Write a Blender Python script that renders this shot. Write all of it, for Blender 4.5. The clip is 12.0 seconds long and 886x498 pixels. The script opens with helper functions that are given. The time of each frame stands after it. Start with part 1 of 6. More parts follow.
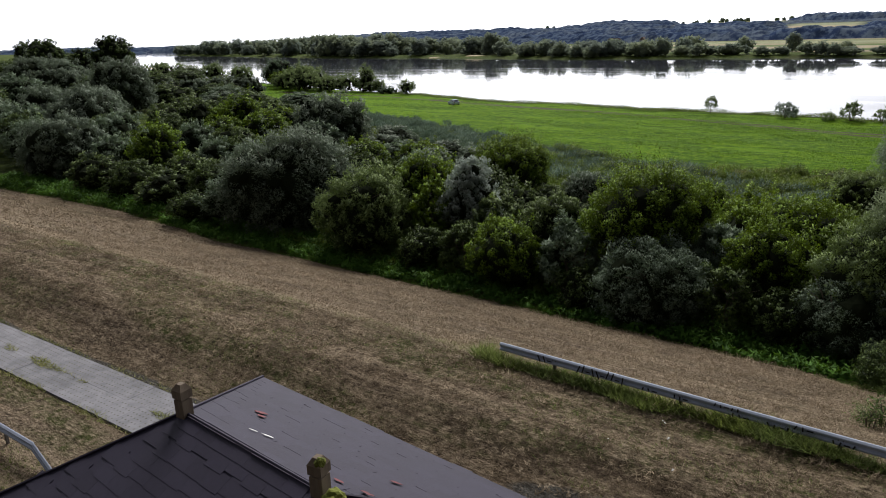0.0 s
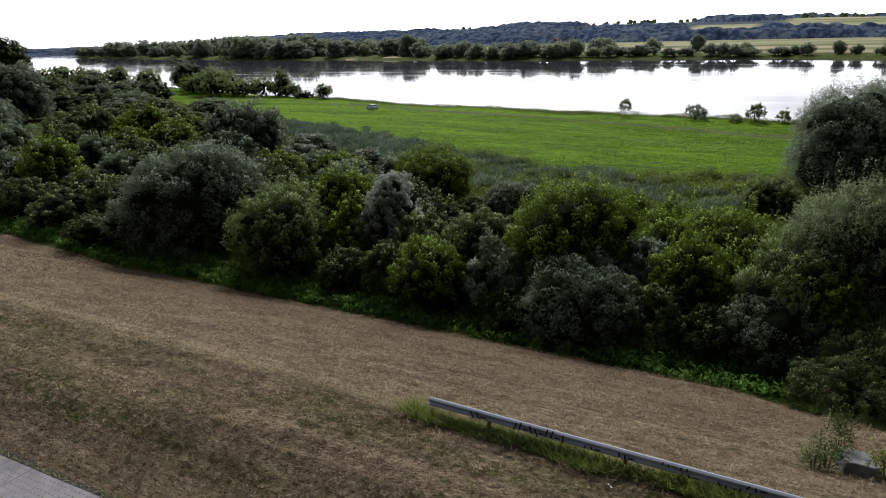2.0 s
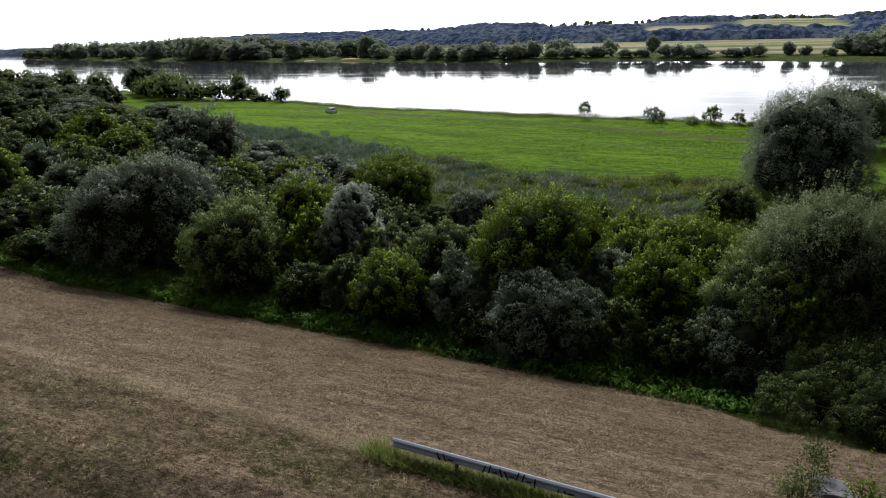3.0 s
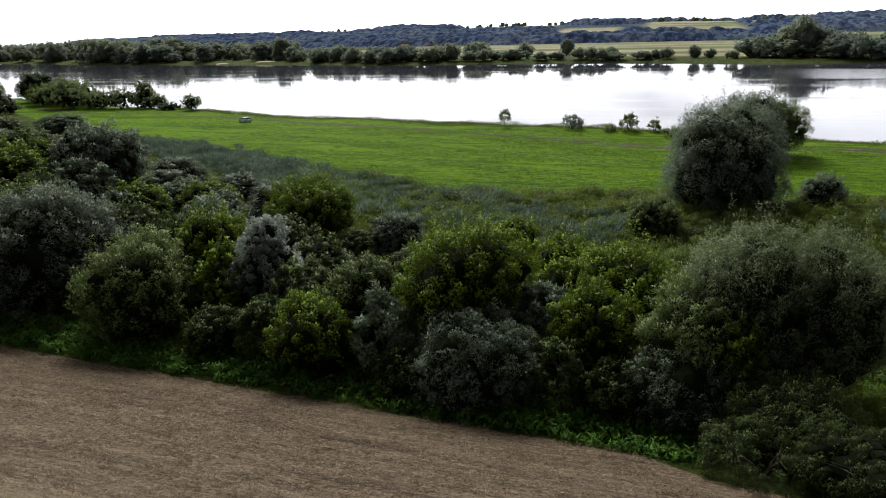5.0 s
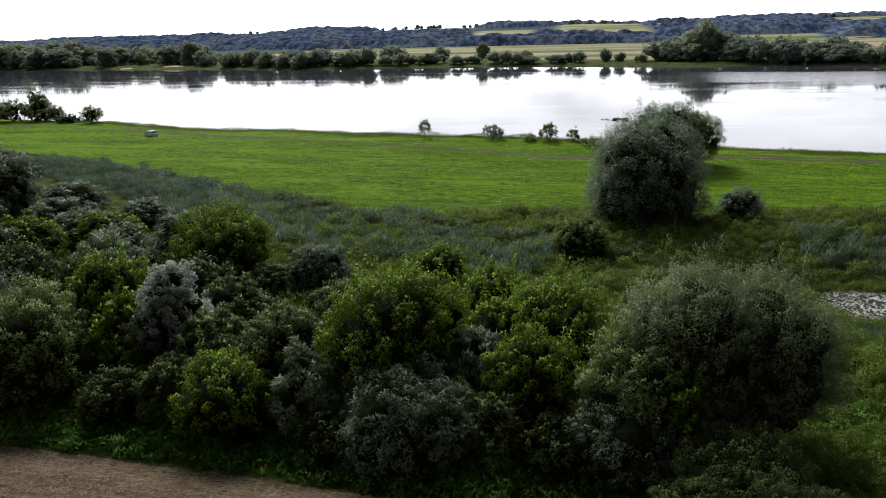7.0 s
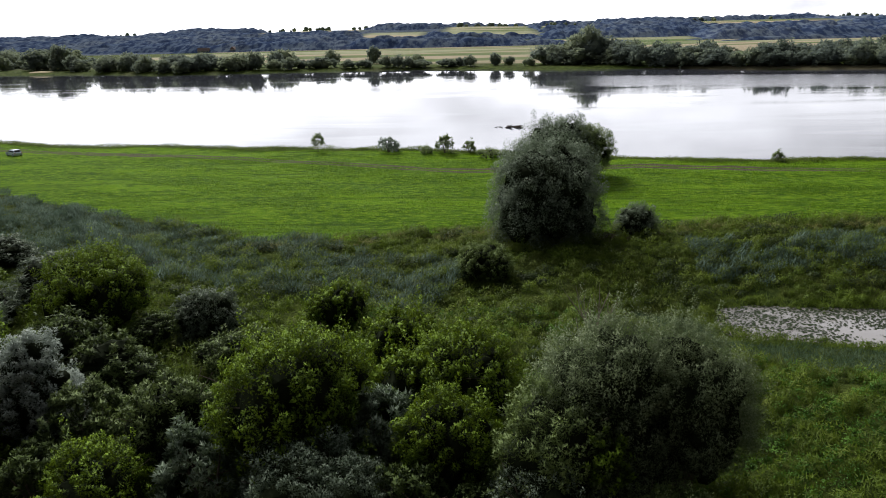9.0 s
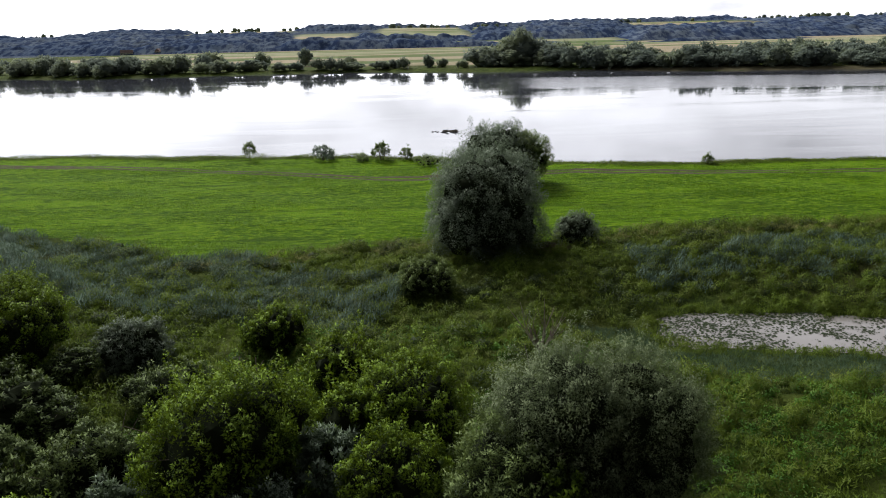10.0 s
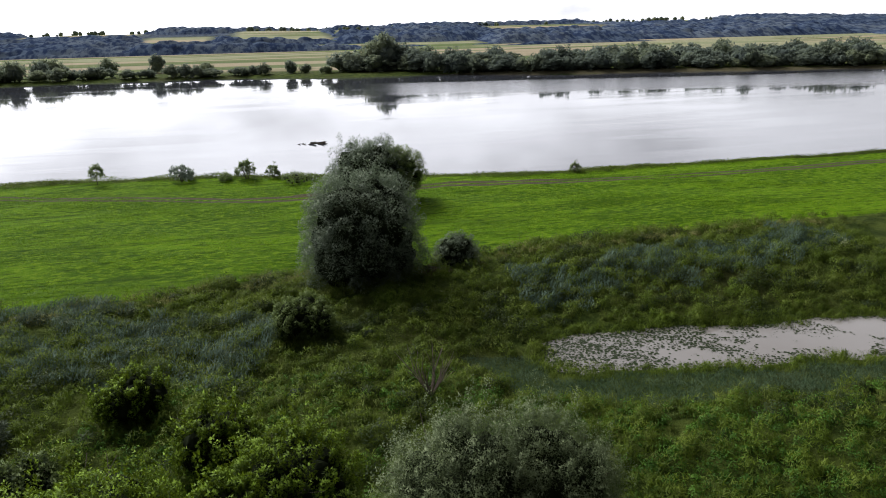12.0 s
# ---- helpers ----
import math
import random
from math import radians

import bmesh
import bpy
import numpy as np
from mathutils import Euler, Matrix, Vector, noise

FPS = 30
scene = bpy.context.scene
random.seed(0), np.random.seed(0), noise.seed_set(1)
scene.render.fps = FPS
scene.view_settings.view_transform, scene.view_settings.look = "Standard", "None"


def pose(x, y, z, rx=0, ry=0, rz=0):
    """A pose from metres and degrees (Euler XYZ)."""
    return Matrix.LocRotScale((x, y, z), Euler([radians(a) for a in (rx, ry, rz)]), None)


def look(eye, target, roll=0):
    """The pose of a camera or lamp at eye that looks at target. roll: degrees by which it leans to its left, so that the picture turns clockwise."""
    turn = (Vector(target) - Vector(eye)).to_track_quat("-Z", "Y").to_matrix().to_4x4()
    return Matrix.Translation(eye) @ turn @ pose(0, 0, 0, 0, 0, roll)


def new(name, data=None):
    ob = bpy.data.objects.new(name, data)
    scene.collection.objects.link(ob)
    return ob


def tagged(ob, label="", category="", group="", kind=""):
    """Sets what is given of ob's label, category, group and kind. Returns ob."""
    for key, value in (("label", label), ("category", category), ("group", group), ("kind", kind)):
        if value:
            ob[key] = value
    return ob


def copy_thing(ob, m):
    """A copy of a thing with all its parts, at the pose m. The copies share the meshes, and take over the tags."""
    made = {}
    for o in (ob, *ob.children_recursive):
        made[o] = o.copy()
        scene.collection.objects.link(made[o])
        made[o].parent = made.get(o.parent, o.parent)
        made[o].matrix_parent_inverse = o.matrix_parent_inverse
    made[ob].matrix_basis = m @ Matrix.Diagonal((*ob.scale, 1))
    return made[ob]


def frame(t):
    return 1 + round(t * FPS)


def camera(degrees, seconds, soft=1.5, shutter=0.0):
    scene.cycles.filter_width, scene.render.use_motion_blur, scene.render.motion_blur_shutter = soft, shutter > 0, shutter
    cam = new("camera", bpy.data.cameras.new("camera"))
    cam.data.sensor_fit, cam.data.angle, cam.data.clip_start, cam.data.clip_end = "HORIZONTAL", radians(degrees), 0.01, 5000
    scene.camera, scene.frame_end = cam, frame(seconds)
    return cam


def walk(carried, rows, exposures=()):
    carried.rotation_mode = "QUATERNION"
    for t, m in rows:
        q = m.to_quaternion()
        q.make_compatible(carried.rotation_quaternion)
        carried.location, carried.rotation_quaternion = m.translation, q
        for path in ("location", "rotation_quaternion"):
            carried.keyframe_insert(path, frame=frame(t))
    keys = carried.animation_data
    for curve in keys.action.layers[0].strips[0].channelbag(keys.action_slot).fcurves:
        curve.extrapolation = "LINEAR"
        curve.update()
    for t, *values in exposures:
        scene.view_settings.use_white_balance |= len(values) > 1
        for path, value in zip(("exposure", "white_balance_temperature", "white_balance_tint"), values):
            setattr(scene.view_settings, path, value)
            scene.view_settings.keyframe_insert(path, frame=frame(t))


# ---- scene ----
cam = camera(64.5, 12.0, soft=1.0)
PATH = [
    (0, (1.777, 1.575, 18.501), (0.68, 3.145, 17.924), -1.6),
    (0.5, (1.478, 2.09, 18.671), (0.426, 3.689, 18.093), -1.5),
    (1, (1.101, 2.682, 18.827), (0.095, 4.311, 18.248), -1.5),
    (1.5, (0.798, 3.232, 19.048), (-0.162, 4.888, 18.468), -1.6),
    (2, (0.476, 3.809, 19.265), (-0.436, 5.492, 18.684), -1.6),
    (2.5, (0.177, 4.422, 19.526), (-0.687, 6.129, 18.944), -1.6),
    (3, (-0.177, 5.133, 19.799), (-0.993, 6.864, 19.217), -1.6),
    (5, (-1.52, 8.408, 21.24), (-2.135, 10.219, 20.655), -1.5),
    (5.5, (-1.833, 9.268, 21.644), (-2.396, 11.096, 21.059), -1.5),
    (6, (-2.152, 10.164, 22.064), (-2.663, 12.007, 21.478), -1.5),
    (6.5, (-2.46, 11.118, 22.498), (-2.919, 12.974, 21.913), -1.5),
    (7, (-2.69, 12.032, 22.962), (-3.093, 13.901, 22.376), -1.5),
    (9, (-3.426, 15.841, 24.884), (-3.545, 17.748, 24.295), -1.4),
    (9.5, (-3.581, 16.873, 25.385), (-3.614, 18.784, 24.795), -1.4),
    (10, (-3.698, 18.034, 25.785), (-3.641, 19.944, 25.194), -1.4),
    (10.5, (-3.771, 19.122, 26.226), (-3.625, 21.027, 25.634), -1.4),
    (11, (-3.762, 20.234, 26.682), (-3.528, 22.13, 26.088), -1.4),
    (11.5, (-3.771, 21.317, 27.115), (-3.448, 23.199, 26.521), -1.4),
    (12, (-3.693, 22.405, 27.517), (-3.281, 24.27, 26.924), -1.4),
]
walk(cam, [(t, look(e, g, r)) for t, e, g, r in PATH])

# ---------------------------------------------------------------- light
SUN_AZ, SUN_EL = radians(-25.0), radians(40.0)      # azimuth from +y towards +x
SUN_DIR = Vector((math.sin(SUN_AZ) * math.cos(SUN_EL), math.cos(SUN_AZ) * math.cos(SUN_EL), math.sin(SUN_EL)))

world = bpy.data.worlds.new("world")
scene.world = world
world.use_nodes = True
wn, wl = world.node_tree.nodes, world.node_tree.links
wn.clear()
w_out = wn.new("ShaderNodeOutputWorld")
w_bg = wn.new("ShaderNodeBackground")
w_bg.inputs["Strength"].default_value = 0.1
w_sky = wn.new("ShaderNodeTexSky")
w_sky.sky_type = "NISHITA"
w_sky.sun_disc = False
w_sky.sun_elevation = SUN_EL
w_sky.sun_rotation = SUN_AZ
w_sky.air_density, w_sky.dust_density = 1.0, 2.0
w_co = wn.new("ShaderNodeTexCoord")
# thin bright cloud, densest light round the veiled sun
w_map = wn.new("ShaderNodeMapping")
w_map.inputs["Scale"].default_value = (1.6, 1.6, 5.0)
wl.new(w_co.outputs["Generated"], w_map.inputs["Vector"])
w_noise = wn.new("ShaderNodeTexNoise")
w_noise.inputs["Scale"].default_value = 2.3
w_noise.inputs["Detail"].default_value = 7
w_noise.inputs["Roughness"].default_value = 0.55
wl.new(w_map.outputs["Vector"], w_noise.inputs["Vector"])
w_fac = wn.new("ShaderNodeMapRange")
w_fac.inputs["From Min"].default_value, w_fac.inputs["From Max"].default_value = 0.30, 0.55
w_fac.inputs["To Min"].default_value, w_fac.inputs["To Max"].default_value = 0.93, 1.0
wl.new(w_noise.outputs["Fac"], w_fac.inputs["Value"])
w_dot = wn.new("ShaderNodeVectorMath")
w_dot.operation = "DOT_PRODUCT"
w_dot.inputs[1].default_value = SUN_DIR
wl.new(w_co.outputs["Generated"], w_dot.inputs[0])
w_glow = wn.new("ShaderNodeMapRange")
w_glow.inputs["From Min"].default_value, w_glow.inputs["From Max"].default_value = -0.30, 0.85
w_glow.inputs["To Min"].default_value, w_glow.inputs["To Max"].default_value = 0.0, 1.0
wl.new(w_dot.outputs["Value"], w_glow.inputs["Value"])
w_pow = wn.new("ShaderNodeMath")
w_pow.operation = "POWER"
w_pow.inputs[1].default_value = 1.15
wl.new(w_glow.outputs["Result"], w_pow.inputs[0])
# overcast: brightest overhead, with a low bright band of thin cloud towards the sun
w_sep = wn.new("ShaderNodeSeparateXYZ")
wl.new(w_co.outputs["Generated"], w_sep.inputs["Vector"])
w_high = wn.new("ShaderNodeMapRange")
w_high.inputs["From Min"].default_value, w_high.inputs["From Max"].default_value = 0.32, 0.70
w_high.inputs["To Min"].default_value, w_high.inputs["To Max"].default_value = 25.0, 1.4
wl.new(w_sep.outputs["Z"], w_high.inputs["Value"])
w_front = wn.new("ShaderNodeMath")
w_front.operation = "MULTIPLY"
wl.new(w_pow.outputs["Value"], w_front.inputs[0])
wl.new(w_high.outputs["Result"], w_front.inputs[1])
w_dome = wn.new("ShaderNodeMapRange")
w_dome.inputs["To Min"].default_value, w_dome.inputs["To Max"].default_value = 0.10, 0.8
wl.new(w_sep.outputs["Z"], w_dome.inputs["Value"])
w_dim = wn.new("ShaderNodeMath")
w_dim.operation = "ADD"
wl.new(w_front.outputs["Value"], w_dim.inputs[0])
wl.new(w_dome.outputs["Result"], w_dim.inputs[1])
w_white = wn.new("ShaderNodeMix")
w_white.data_type = "RGBA"
w_white.blend_type = "MULTIPLY"
w_white.inputs["Factor"].default_value = 1.0
w_white.inputs["A"].default_value = (0.965, 0.975, 1.05, 1)
w_soft = wn.new("ShaderNodeMapRange")
w_soft.inputs["From Min"].default_value, w_soft.inputs["From Max"].default_value = 0.42, 0.72
w_soft.inputs["To Min"].default_value, w_soft.inputs["To Max"].default_value = 1.04, 0.52
wl.new(w_noise.outputs["Fac"], w_soft.inputs["Value"])
w_veil = wn.new("ShaderNodeMath")
w_veil.operation = "MULTIPLY"
wl.new(w_dim.outputs["Value"], w_veil.inputs[0])
wl.new(w_soft.outputs["Result"], w_veil.inputs[1])
wl.new(w_veil.outputs["Value"], w_white.inputs["B"])
w_mix = wn.new("ShaderNodeMix")
w_mix.data_type = "RGBA"
wl.new(w_fac.outputs["Result"], w_mix.inputs["Factor"])
wl.new(w_sky.outputs["Color"], w_mix.inputs["A"])
wl.new(w_white.outputs["Result"], w_mix.inputs["B"])
wl.new(w_mix.outputs["Result"], w_bg.inputs["Color"])
wl.new(w_bg.outputs["Background"], w_out.inputs["Surface"])

sun = new("sun", bpy.data.lights.new("sun", "SUN"))
sun.data.energy = 4.6
sun.data.angle = radians(24.0)
sun.data.color = (1.0, 0.975, 0.94)
sun.matrix_world = look((0, 0, 60), Vector((0, 0, 60)) - SUN_DIR)


# ---------------------------------------------------------------- materials
class Nodes:
    """A small wrapper to write node materials in short lines."""

    def __init__(self, name):
        self.mat = bpy.data.materials.new(name)
        self.mat.use_nodes = True
        self.n, self.l = self.mat.node_tree.nodes, self.mat.node_tree.links
        self.n.clear()
        self.out = self.n.new("ShaderNodeOutputMaterial")

    def put(self, kind, **sets):
        node = self.n.new(kind)
        for key, value in sets.items():
            setattr(node, key, value)
        return node

    def wire(self, value, socket):
        if isinstance(value, bpy.types.NodeSocket):
            self.l.new(value, socket)
        else:
            socket.default_value = value

    def pos(self, scale=(1, 1, 1), local=False):
        if local:
            src = self.put("ShaderNodeTexCoord").outputs["Object"]
        else:
            src = self.put("ShaderNodeNewGeometry").outputs["Position"]
        m = self.put("ShaderNodeMapping")
        m.inputs["Scale"].default_value = scale
        self.l.new(src, m.inputs["Vector"])
        return m.outputs["Vector"]

    def noise(self, vec, scale, detail=4.0, rough=0.55):
        t = self.put("ShaderNodeTexNoise")
        self.l.new(vec, t.inputs["Vector"])
        t.inputs["Scale"].default_value = scale
        t.inputs["Detail"].default_value = detail
        t.inputs["Roughness"].default_value = rough
        return t.outputs["Fac"]

    def ramp(self, value, a, b, lo=0.0, hi=1.0):
        r = self.put("ShaderNodeMapRange", interpolation_type="SMOOTHSTEP")
        self.wire(value, r.inputs["Value"])
        r.inputs["From Min"].default_value, r.inputs["From Max"].default_value = a, b
        r.inputs["To Min"].default_value, r.inputs["To Max"].default_value = lo, hi
        return r.outputs["Result"]

    def math(self, op, a, b):
        m = self.put("ShaderNodeMath", operation=op)
        self.wire(a, m.inputs[0])
        self.wire(b, m.inputs[1])
        return m.outputs["Value"]

    def mix(self, fac, a, b):
        m = self.put("ShaderNodeMix", data_type="RGBA")
        self.wire(fac, m.inputs["Factor"])
        self.wire(a if isinstance(a, bpy.types.NodeSocket) else (*a, 1), m.inputs["A"])
        self.wire(b if isinstance(b, bpy.types.NodeSocket) else (*b, 1), m.inputs["B"])
        return m.outputs["Result"]

    def attr(self, name):
        return self.put("ShaderNodeAttribute", attribute_name=name).outputs["Fac"]

    def bump(self, height, strength=0.5, distance=0.1):
        b = self.put("ShaderNodeBump")
        b.inputs["Strength"].default_value = strength
        b.inputs["Distance"].default_value = distance
        self.l.new(height, b.inputs["Height"])
        return b.outputs["Normal"]

    def principled(self, colour, rough=0.8, metal=0.0, normal=None, spec=0.3, ior=None):
        p = self.put("ShaderNodeBsdfPrincipled")
        self.wire(colour if isinstance(colour, bpy.types.NodeSocket) else (*colour, 1), p.inputs["Base Color"])
        self.wire(rough, p.inputs["Roughness"])
        self.wire(metal, p.inputs["Metallic"])
        p.inputs["Specular IOR Level"].default_value = spec
        if ior:
            p.inputs["IOR"].default_value = ior
        if normal is not None:
            self.l.new(normal, p.inputs["Normal"])
        self.l.new(p.outputs["BSDF"], self.out.inputs["Surface"])
        return p


def leaf_material(name, dark, light, through_colour, share=0.35, spec=0.08, patch=None, young=None):
    """Leaves: a lit face and light that passes through, varied leaf by leaf and bush by bush."""
    m = Nodes(name)
    isl = m.put("ShaderNodeNewGeometry").outputs["Random Per Island"]
    obr = m.put("ShaderNodeObjectInfo").outputs["Random"]
    clump = m.noise(m.pos(), 0.45, 4)
    fac = m.math("ADD", m.math("MULTIPLY", isl, 0.14), m.math("MULTIPLY", m.ramp(clump, 0.34, 0.66), 0.86))
    col = m.mix(fac, dark, light)
    if patch:
        col = m.mix(m.ramp(m.noise(m.pos(), 0.085, 3), 0.47, 0.62, 0, 0.6), col, m.mix(fac, [0.4 * c for c in patch], patch))
        col = m.mix(m.ramp(m.noise(m.pos(), 0.13, 2), 0.50, 0.40, 0, 0.55), col, [0.7 * c for c in dark])
    # Pale young tips over darkened older leaves also paint lit sprays and shaded insides.
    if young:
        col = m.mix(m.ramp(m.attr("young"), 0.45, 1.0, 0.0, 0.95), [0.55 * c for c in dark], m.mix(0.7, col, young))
    tint = m.mix(m.ramp(obr, 0.0, 1.0, 0.0, 0.25), col, [0.5 * (a + b) * 0.75 for a, b in zip(dark, through_colour)])
    p = m.principled(tint, 0.65, spec=spec)
    tr = m.put("ShaderNodeBsdfTranslucent")
    m.wire(m.mix(isl, [c * 0.8 for c in through_colour], through_colour), tr.inputs["Color"])
    ms = m.put("ShaderNodeMixShader")
    ms.inputs["Fac"].default_value = share
    m.l.new(p.outputs["BSDF"], ms.inputs[1])
    m.l.new(tr.outputs["BSDF"], ms.inputs[2])
    m.l.new(ms.outputs["Shader"], m.out.inputs["Surface"])
    return m.mat


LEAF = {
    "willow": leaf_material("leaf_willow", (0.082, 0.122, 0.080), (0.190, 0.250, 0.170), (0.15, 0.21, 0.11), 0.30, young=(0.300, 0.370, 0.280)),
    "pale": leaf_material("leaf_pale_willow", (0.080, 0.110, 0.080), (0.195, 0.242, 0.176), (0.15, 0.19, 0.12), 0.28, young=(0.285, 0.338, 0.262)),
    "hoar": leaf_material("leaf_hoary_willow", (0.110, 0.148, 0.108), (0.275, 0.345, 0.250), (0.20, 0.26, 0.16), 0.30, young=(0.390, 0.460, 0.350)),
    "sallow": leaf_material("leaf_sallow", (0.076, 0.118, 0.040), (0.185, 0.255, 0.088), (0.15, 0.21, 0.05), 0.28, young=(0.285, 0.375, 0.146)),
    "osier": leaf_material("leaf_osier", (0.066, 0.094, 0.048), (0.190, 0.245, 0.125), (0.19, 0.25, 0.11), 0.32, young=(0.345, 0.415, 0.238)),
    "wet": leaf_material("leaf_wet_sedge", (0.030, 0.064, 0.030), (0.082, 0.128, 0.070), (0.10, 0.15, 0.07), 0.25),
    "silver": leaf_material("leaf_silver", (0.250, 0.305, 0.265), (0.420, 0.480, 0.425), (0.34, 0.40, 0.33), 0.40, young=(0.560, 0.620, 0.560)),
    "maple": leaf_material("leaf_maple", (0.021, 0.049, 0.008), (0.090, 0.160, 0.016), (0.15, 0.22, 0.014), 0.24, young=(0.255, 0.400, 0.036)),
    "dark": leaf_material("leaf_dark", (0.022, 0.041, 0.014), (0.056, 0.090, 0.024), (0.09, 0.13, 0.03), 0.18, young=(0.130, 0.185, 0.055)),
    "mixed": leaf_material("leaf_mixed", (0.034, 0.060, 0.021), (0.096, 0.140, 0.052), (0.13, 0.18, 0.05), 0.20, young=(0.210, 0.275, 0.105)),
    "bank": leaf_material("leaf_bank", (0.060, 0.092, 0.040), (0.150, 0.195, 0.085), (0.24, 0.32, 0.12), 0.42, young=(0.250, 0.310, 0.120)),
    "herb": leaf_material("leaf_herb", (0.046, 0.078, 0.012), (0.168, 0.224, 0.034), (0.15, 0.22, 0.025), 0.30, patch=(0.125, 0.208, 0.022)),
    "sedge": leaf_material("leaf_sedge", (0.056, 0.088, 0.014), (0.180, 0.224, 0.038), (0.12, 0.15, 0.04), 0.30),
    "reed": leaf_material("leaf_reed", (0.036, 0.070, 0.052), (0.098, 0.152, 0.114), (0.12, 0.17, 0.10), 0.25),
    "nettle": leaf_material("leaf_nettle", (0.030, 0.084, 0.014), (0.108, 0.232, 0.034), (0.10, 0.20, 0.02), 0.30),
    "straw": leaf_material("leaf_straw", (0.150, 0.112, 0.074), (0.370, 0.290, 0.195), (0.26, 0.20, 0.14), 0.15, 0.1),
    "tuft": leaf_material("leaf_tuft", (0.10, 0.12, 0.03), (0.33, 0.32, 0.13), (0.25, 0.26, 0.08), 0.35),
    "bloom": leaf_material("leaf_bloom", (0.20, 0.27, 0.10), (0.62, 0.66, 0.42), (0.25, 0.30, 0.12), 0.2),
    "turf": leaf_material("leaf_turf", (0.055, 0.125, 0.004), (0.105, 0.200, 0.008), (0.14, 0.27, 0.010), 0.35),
}


def bark_material():
    m = Nodes("bark")
    v = m.pos((1, 1, 0.25), True)
    n = m.noise(v, 9.0, 6, 0.65)
    col = m.mix(m.ramp(n, 0.3, 0.7), (0.035, 0.028, 0.022), (0.13, 0.105, 0.08))
    m.principled(col, 0.9, normal=m.bump(n, 0.9, 0.03))
    return m.mat


BARK = bark_material()
# Near-black twig mass: paints the shade in the gaps of a crown.
CROWN_SHADE = Nodes("twigs")
CROWN_SHADE.principled(CROWN_SHADE.mix(CROWN_SHADE.noise(CROWN_SHADE.pos(), 3.0, 3), (0.006, 0.009, 0.004), (0.016, 0.021, 0.010)), 0.95, spec=0.02)
CROWN_SHADE = CROWN_SHADE.mat


def ground_material():
    """Every kind of ground of the one sheet, told apart by the masks that the sheet carries."""
    m = Nodes("ground")
    P = m.pos()
    n_big = m.noise(P, 0.035, 5)
    n_mid = m.noise(P, 0.35, 5)
    n_fine = m.noise(P, 3.2, 5, 0.65)
    rows = m.noise(m.pos((0.05, 0.62, 1)), 1.0, 5, 0.6)
    rows_fine = m.noise(m.pos((0.22, 2.3, 2)), 1.0, 5, 0.65)
    blades = m.noise(m.pos((3.0, 9.0, 6.0)), 1.0, 4, 0.7)
    edge = m.math("MULTIPLY", m.math("SUBTRACT", m.noise(P, 0.55, 6, 0.65), 0.5), 0.75)

    def mask(name, lo=0.42, hi=0.58):
        return m.ramp(m.math("ADD", m.attr(name), edge), lo, hi)

    # pasture
    turf_a = m.mix(m.ramp(m.noise(m.pos((0.03, 0.13, 1)), 1.0, 6, 0.6), 0.38, 0.64), (0.065, 0.151, 0.004), (0.140, 0.284, 0.006))
    turf_b = m.mix(m.ramp(m.noise(m.pos((0.7, 1.5, 1)), 1.0, 6, 0.75), 0.46, 0.60), turf_a, (0.195, 0.332, 0.012))
    tufts = m.noise(m.pos((0.34, 1.25, 1)), 1.0, 5, 0.68)
    # Dark streaks paint the thin shadows between grass tufts into the turf colour.
    turf = m.mix(m.ramp(tufts, 0.53, 0.62, 0, 0.75), turf_b, (0.030, 0.074, 0.004))
    turf = m.mix(m.ramp(m.noise(m.pos((0.08, 0.3, 1)), 1.0, 5, 0.62), 0.54, 0.68, 0, 0.6), turf, (0.036, 0.084, 0.005))
    turf = m.mix(m.ramp(m.noise(m.pos((0.016, 0.20, 1)), 1.0, 4, 0.6), 0.52, 0.64, 0, 0.4), turf, (0.040, 0.088, 0.006))
    # rough wet land
    fen = m.mix(m.ramp(n_mid, 0.35, 0.65), (0.036, 0.058, 0.011), (0.092, 0.124, 0.025))
    fen = m.mix(m.ramp(n_big, 0.5, 0.66, 0, 0.6), fen, (0.070, 0.072, 0.026))
    col = m.mix(mask("m_meadow"), fen, turf)
    # mown slope: dry swaths with green showing between
    straw = m.mix(m.ramp(rows_fine, 0.32, 0.68), (0.190, 0.138, 0.092), (0.390, 0.298, 0.205))
    straw = m.mix(m.ramp(n_fine, 0.40, 0.70, 0, 0.7), straw, (0.085, 0.063, 0.042))
    straw = m.mix(m.ramp(rows, 0.50, 0.70, 0, 0.6), straw, (0.370, 0.288, 0.200))
    straw = m.mix(m.ramp(rows, 0.46, 0.36, 0, 0.7), straw, (0.080, 0.056, 0.048))
    fibre = m.noise(m.pos((12.0, 16.0, 14.0)), 1.0, 4, 0.75)
    straw = m.mix(m.ramp(fibre, 0.46, 0.60, 0, 0.85), straw, (0.350, 0.272, 0.192))
    straw = m.mix(m.ramp(fibre, 0.46, 0.32, 0, 0.85), straw, (0.055, 0.043, 0.03))
    green_in = m.math("MULTIPLY", m.ramp(m.noise(m.pos((0.10, 0.55, 1)), 1.0, 6, 0.65), 0.44, 0.60), m.ramp(n_fine, 0.30, 0.52))
    straw = m.mix(m.math("MULTIPLY", green_in, m.math("MULTIPLY", m.attr("m_green"), m.ramp(m.noise(P, 1.7, 5, 0.7), 0.42, 0.58, 0.25, 1.0))), straw, (0.078, 0.092, 0.028))
    bare = m.ramp(m.noise(m.pos((0.18, 0.45, 1)), 1.0, 6, 0.6), 0.56, 0.72, 0, 0.7)
    straw = m.mix(bare, straw, (0.092, 0.068, 0.050))
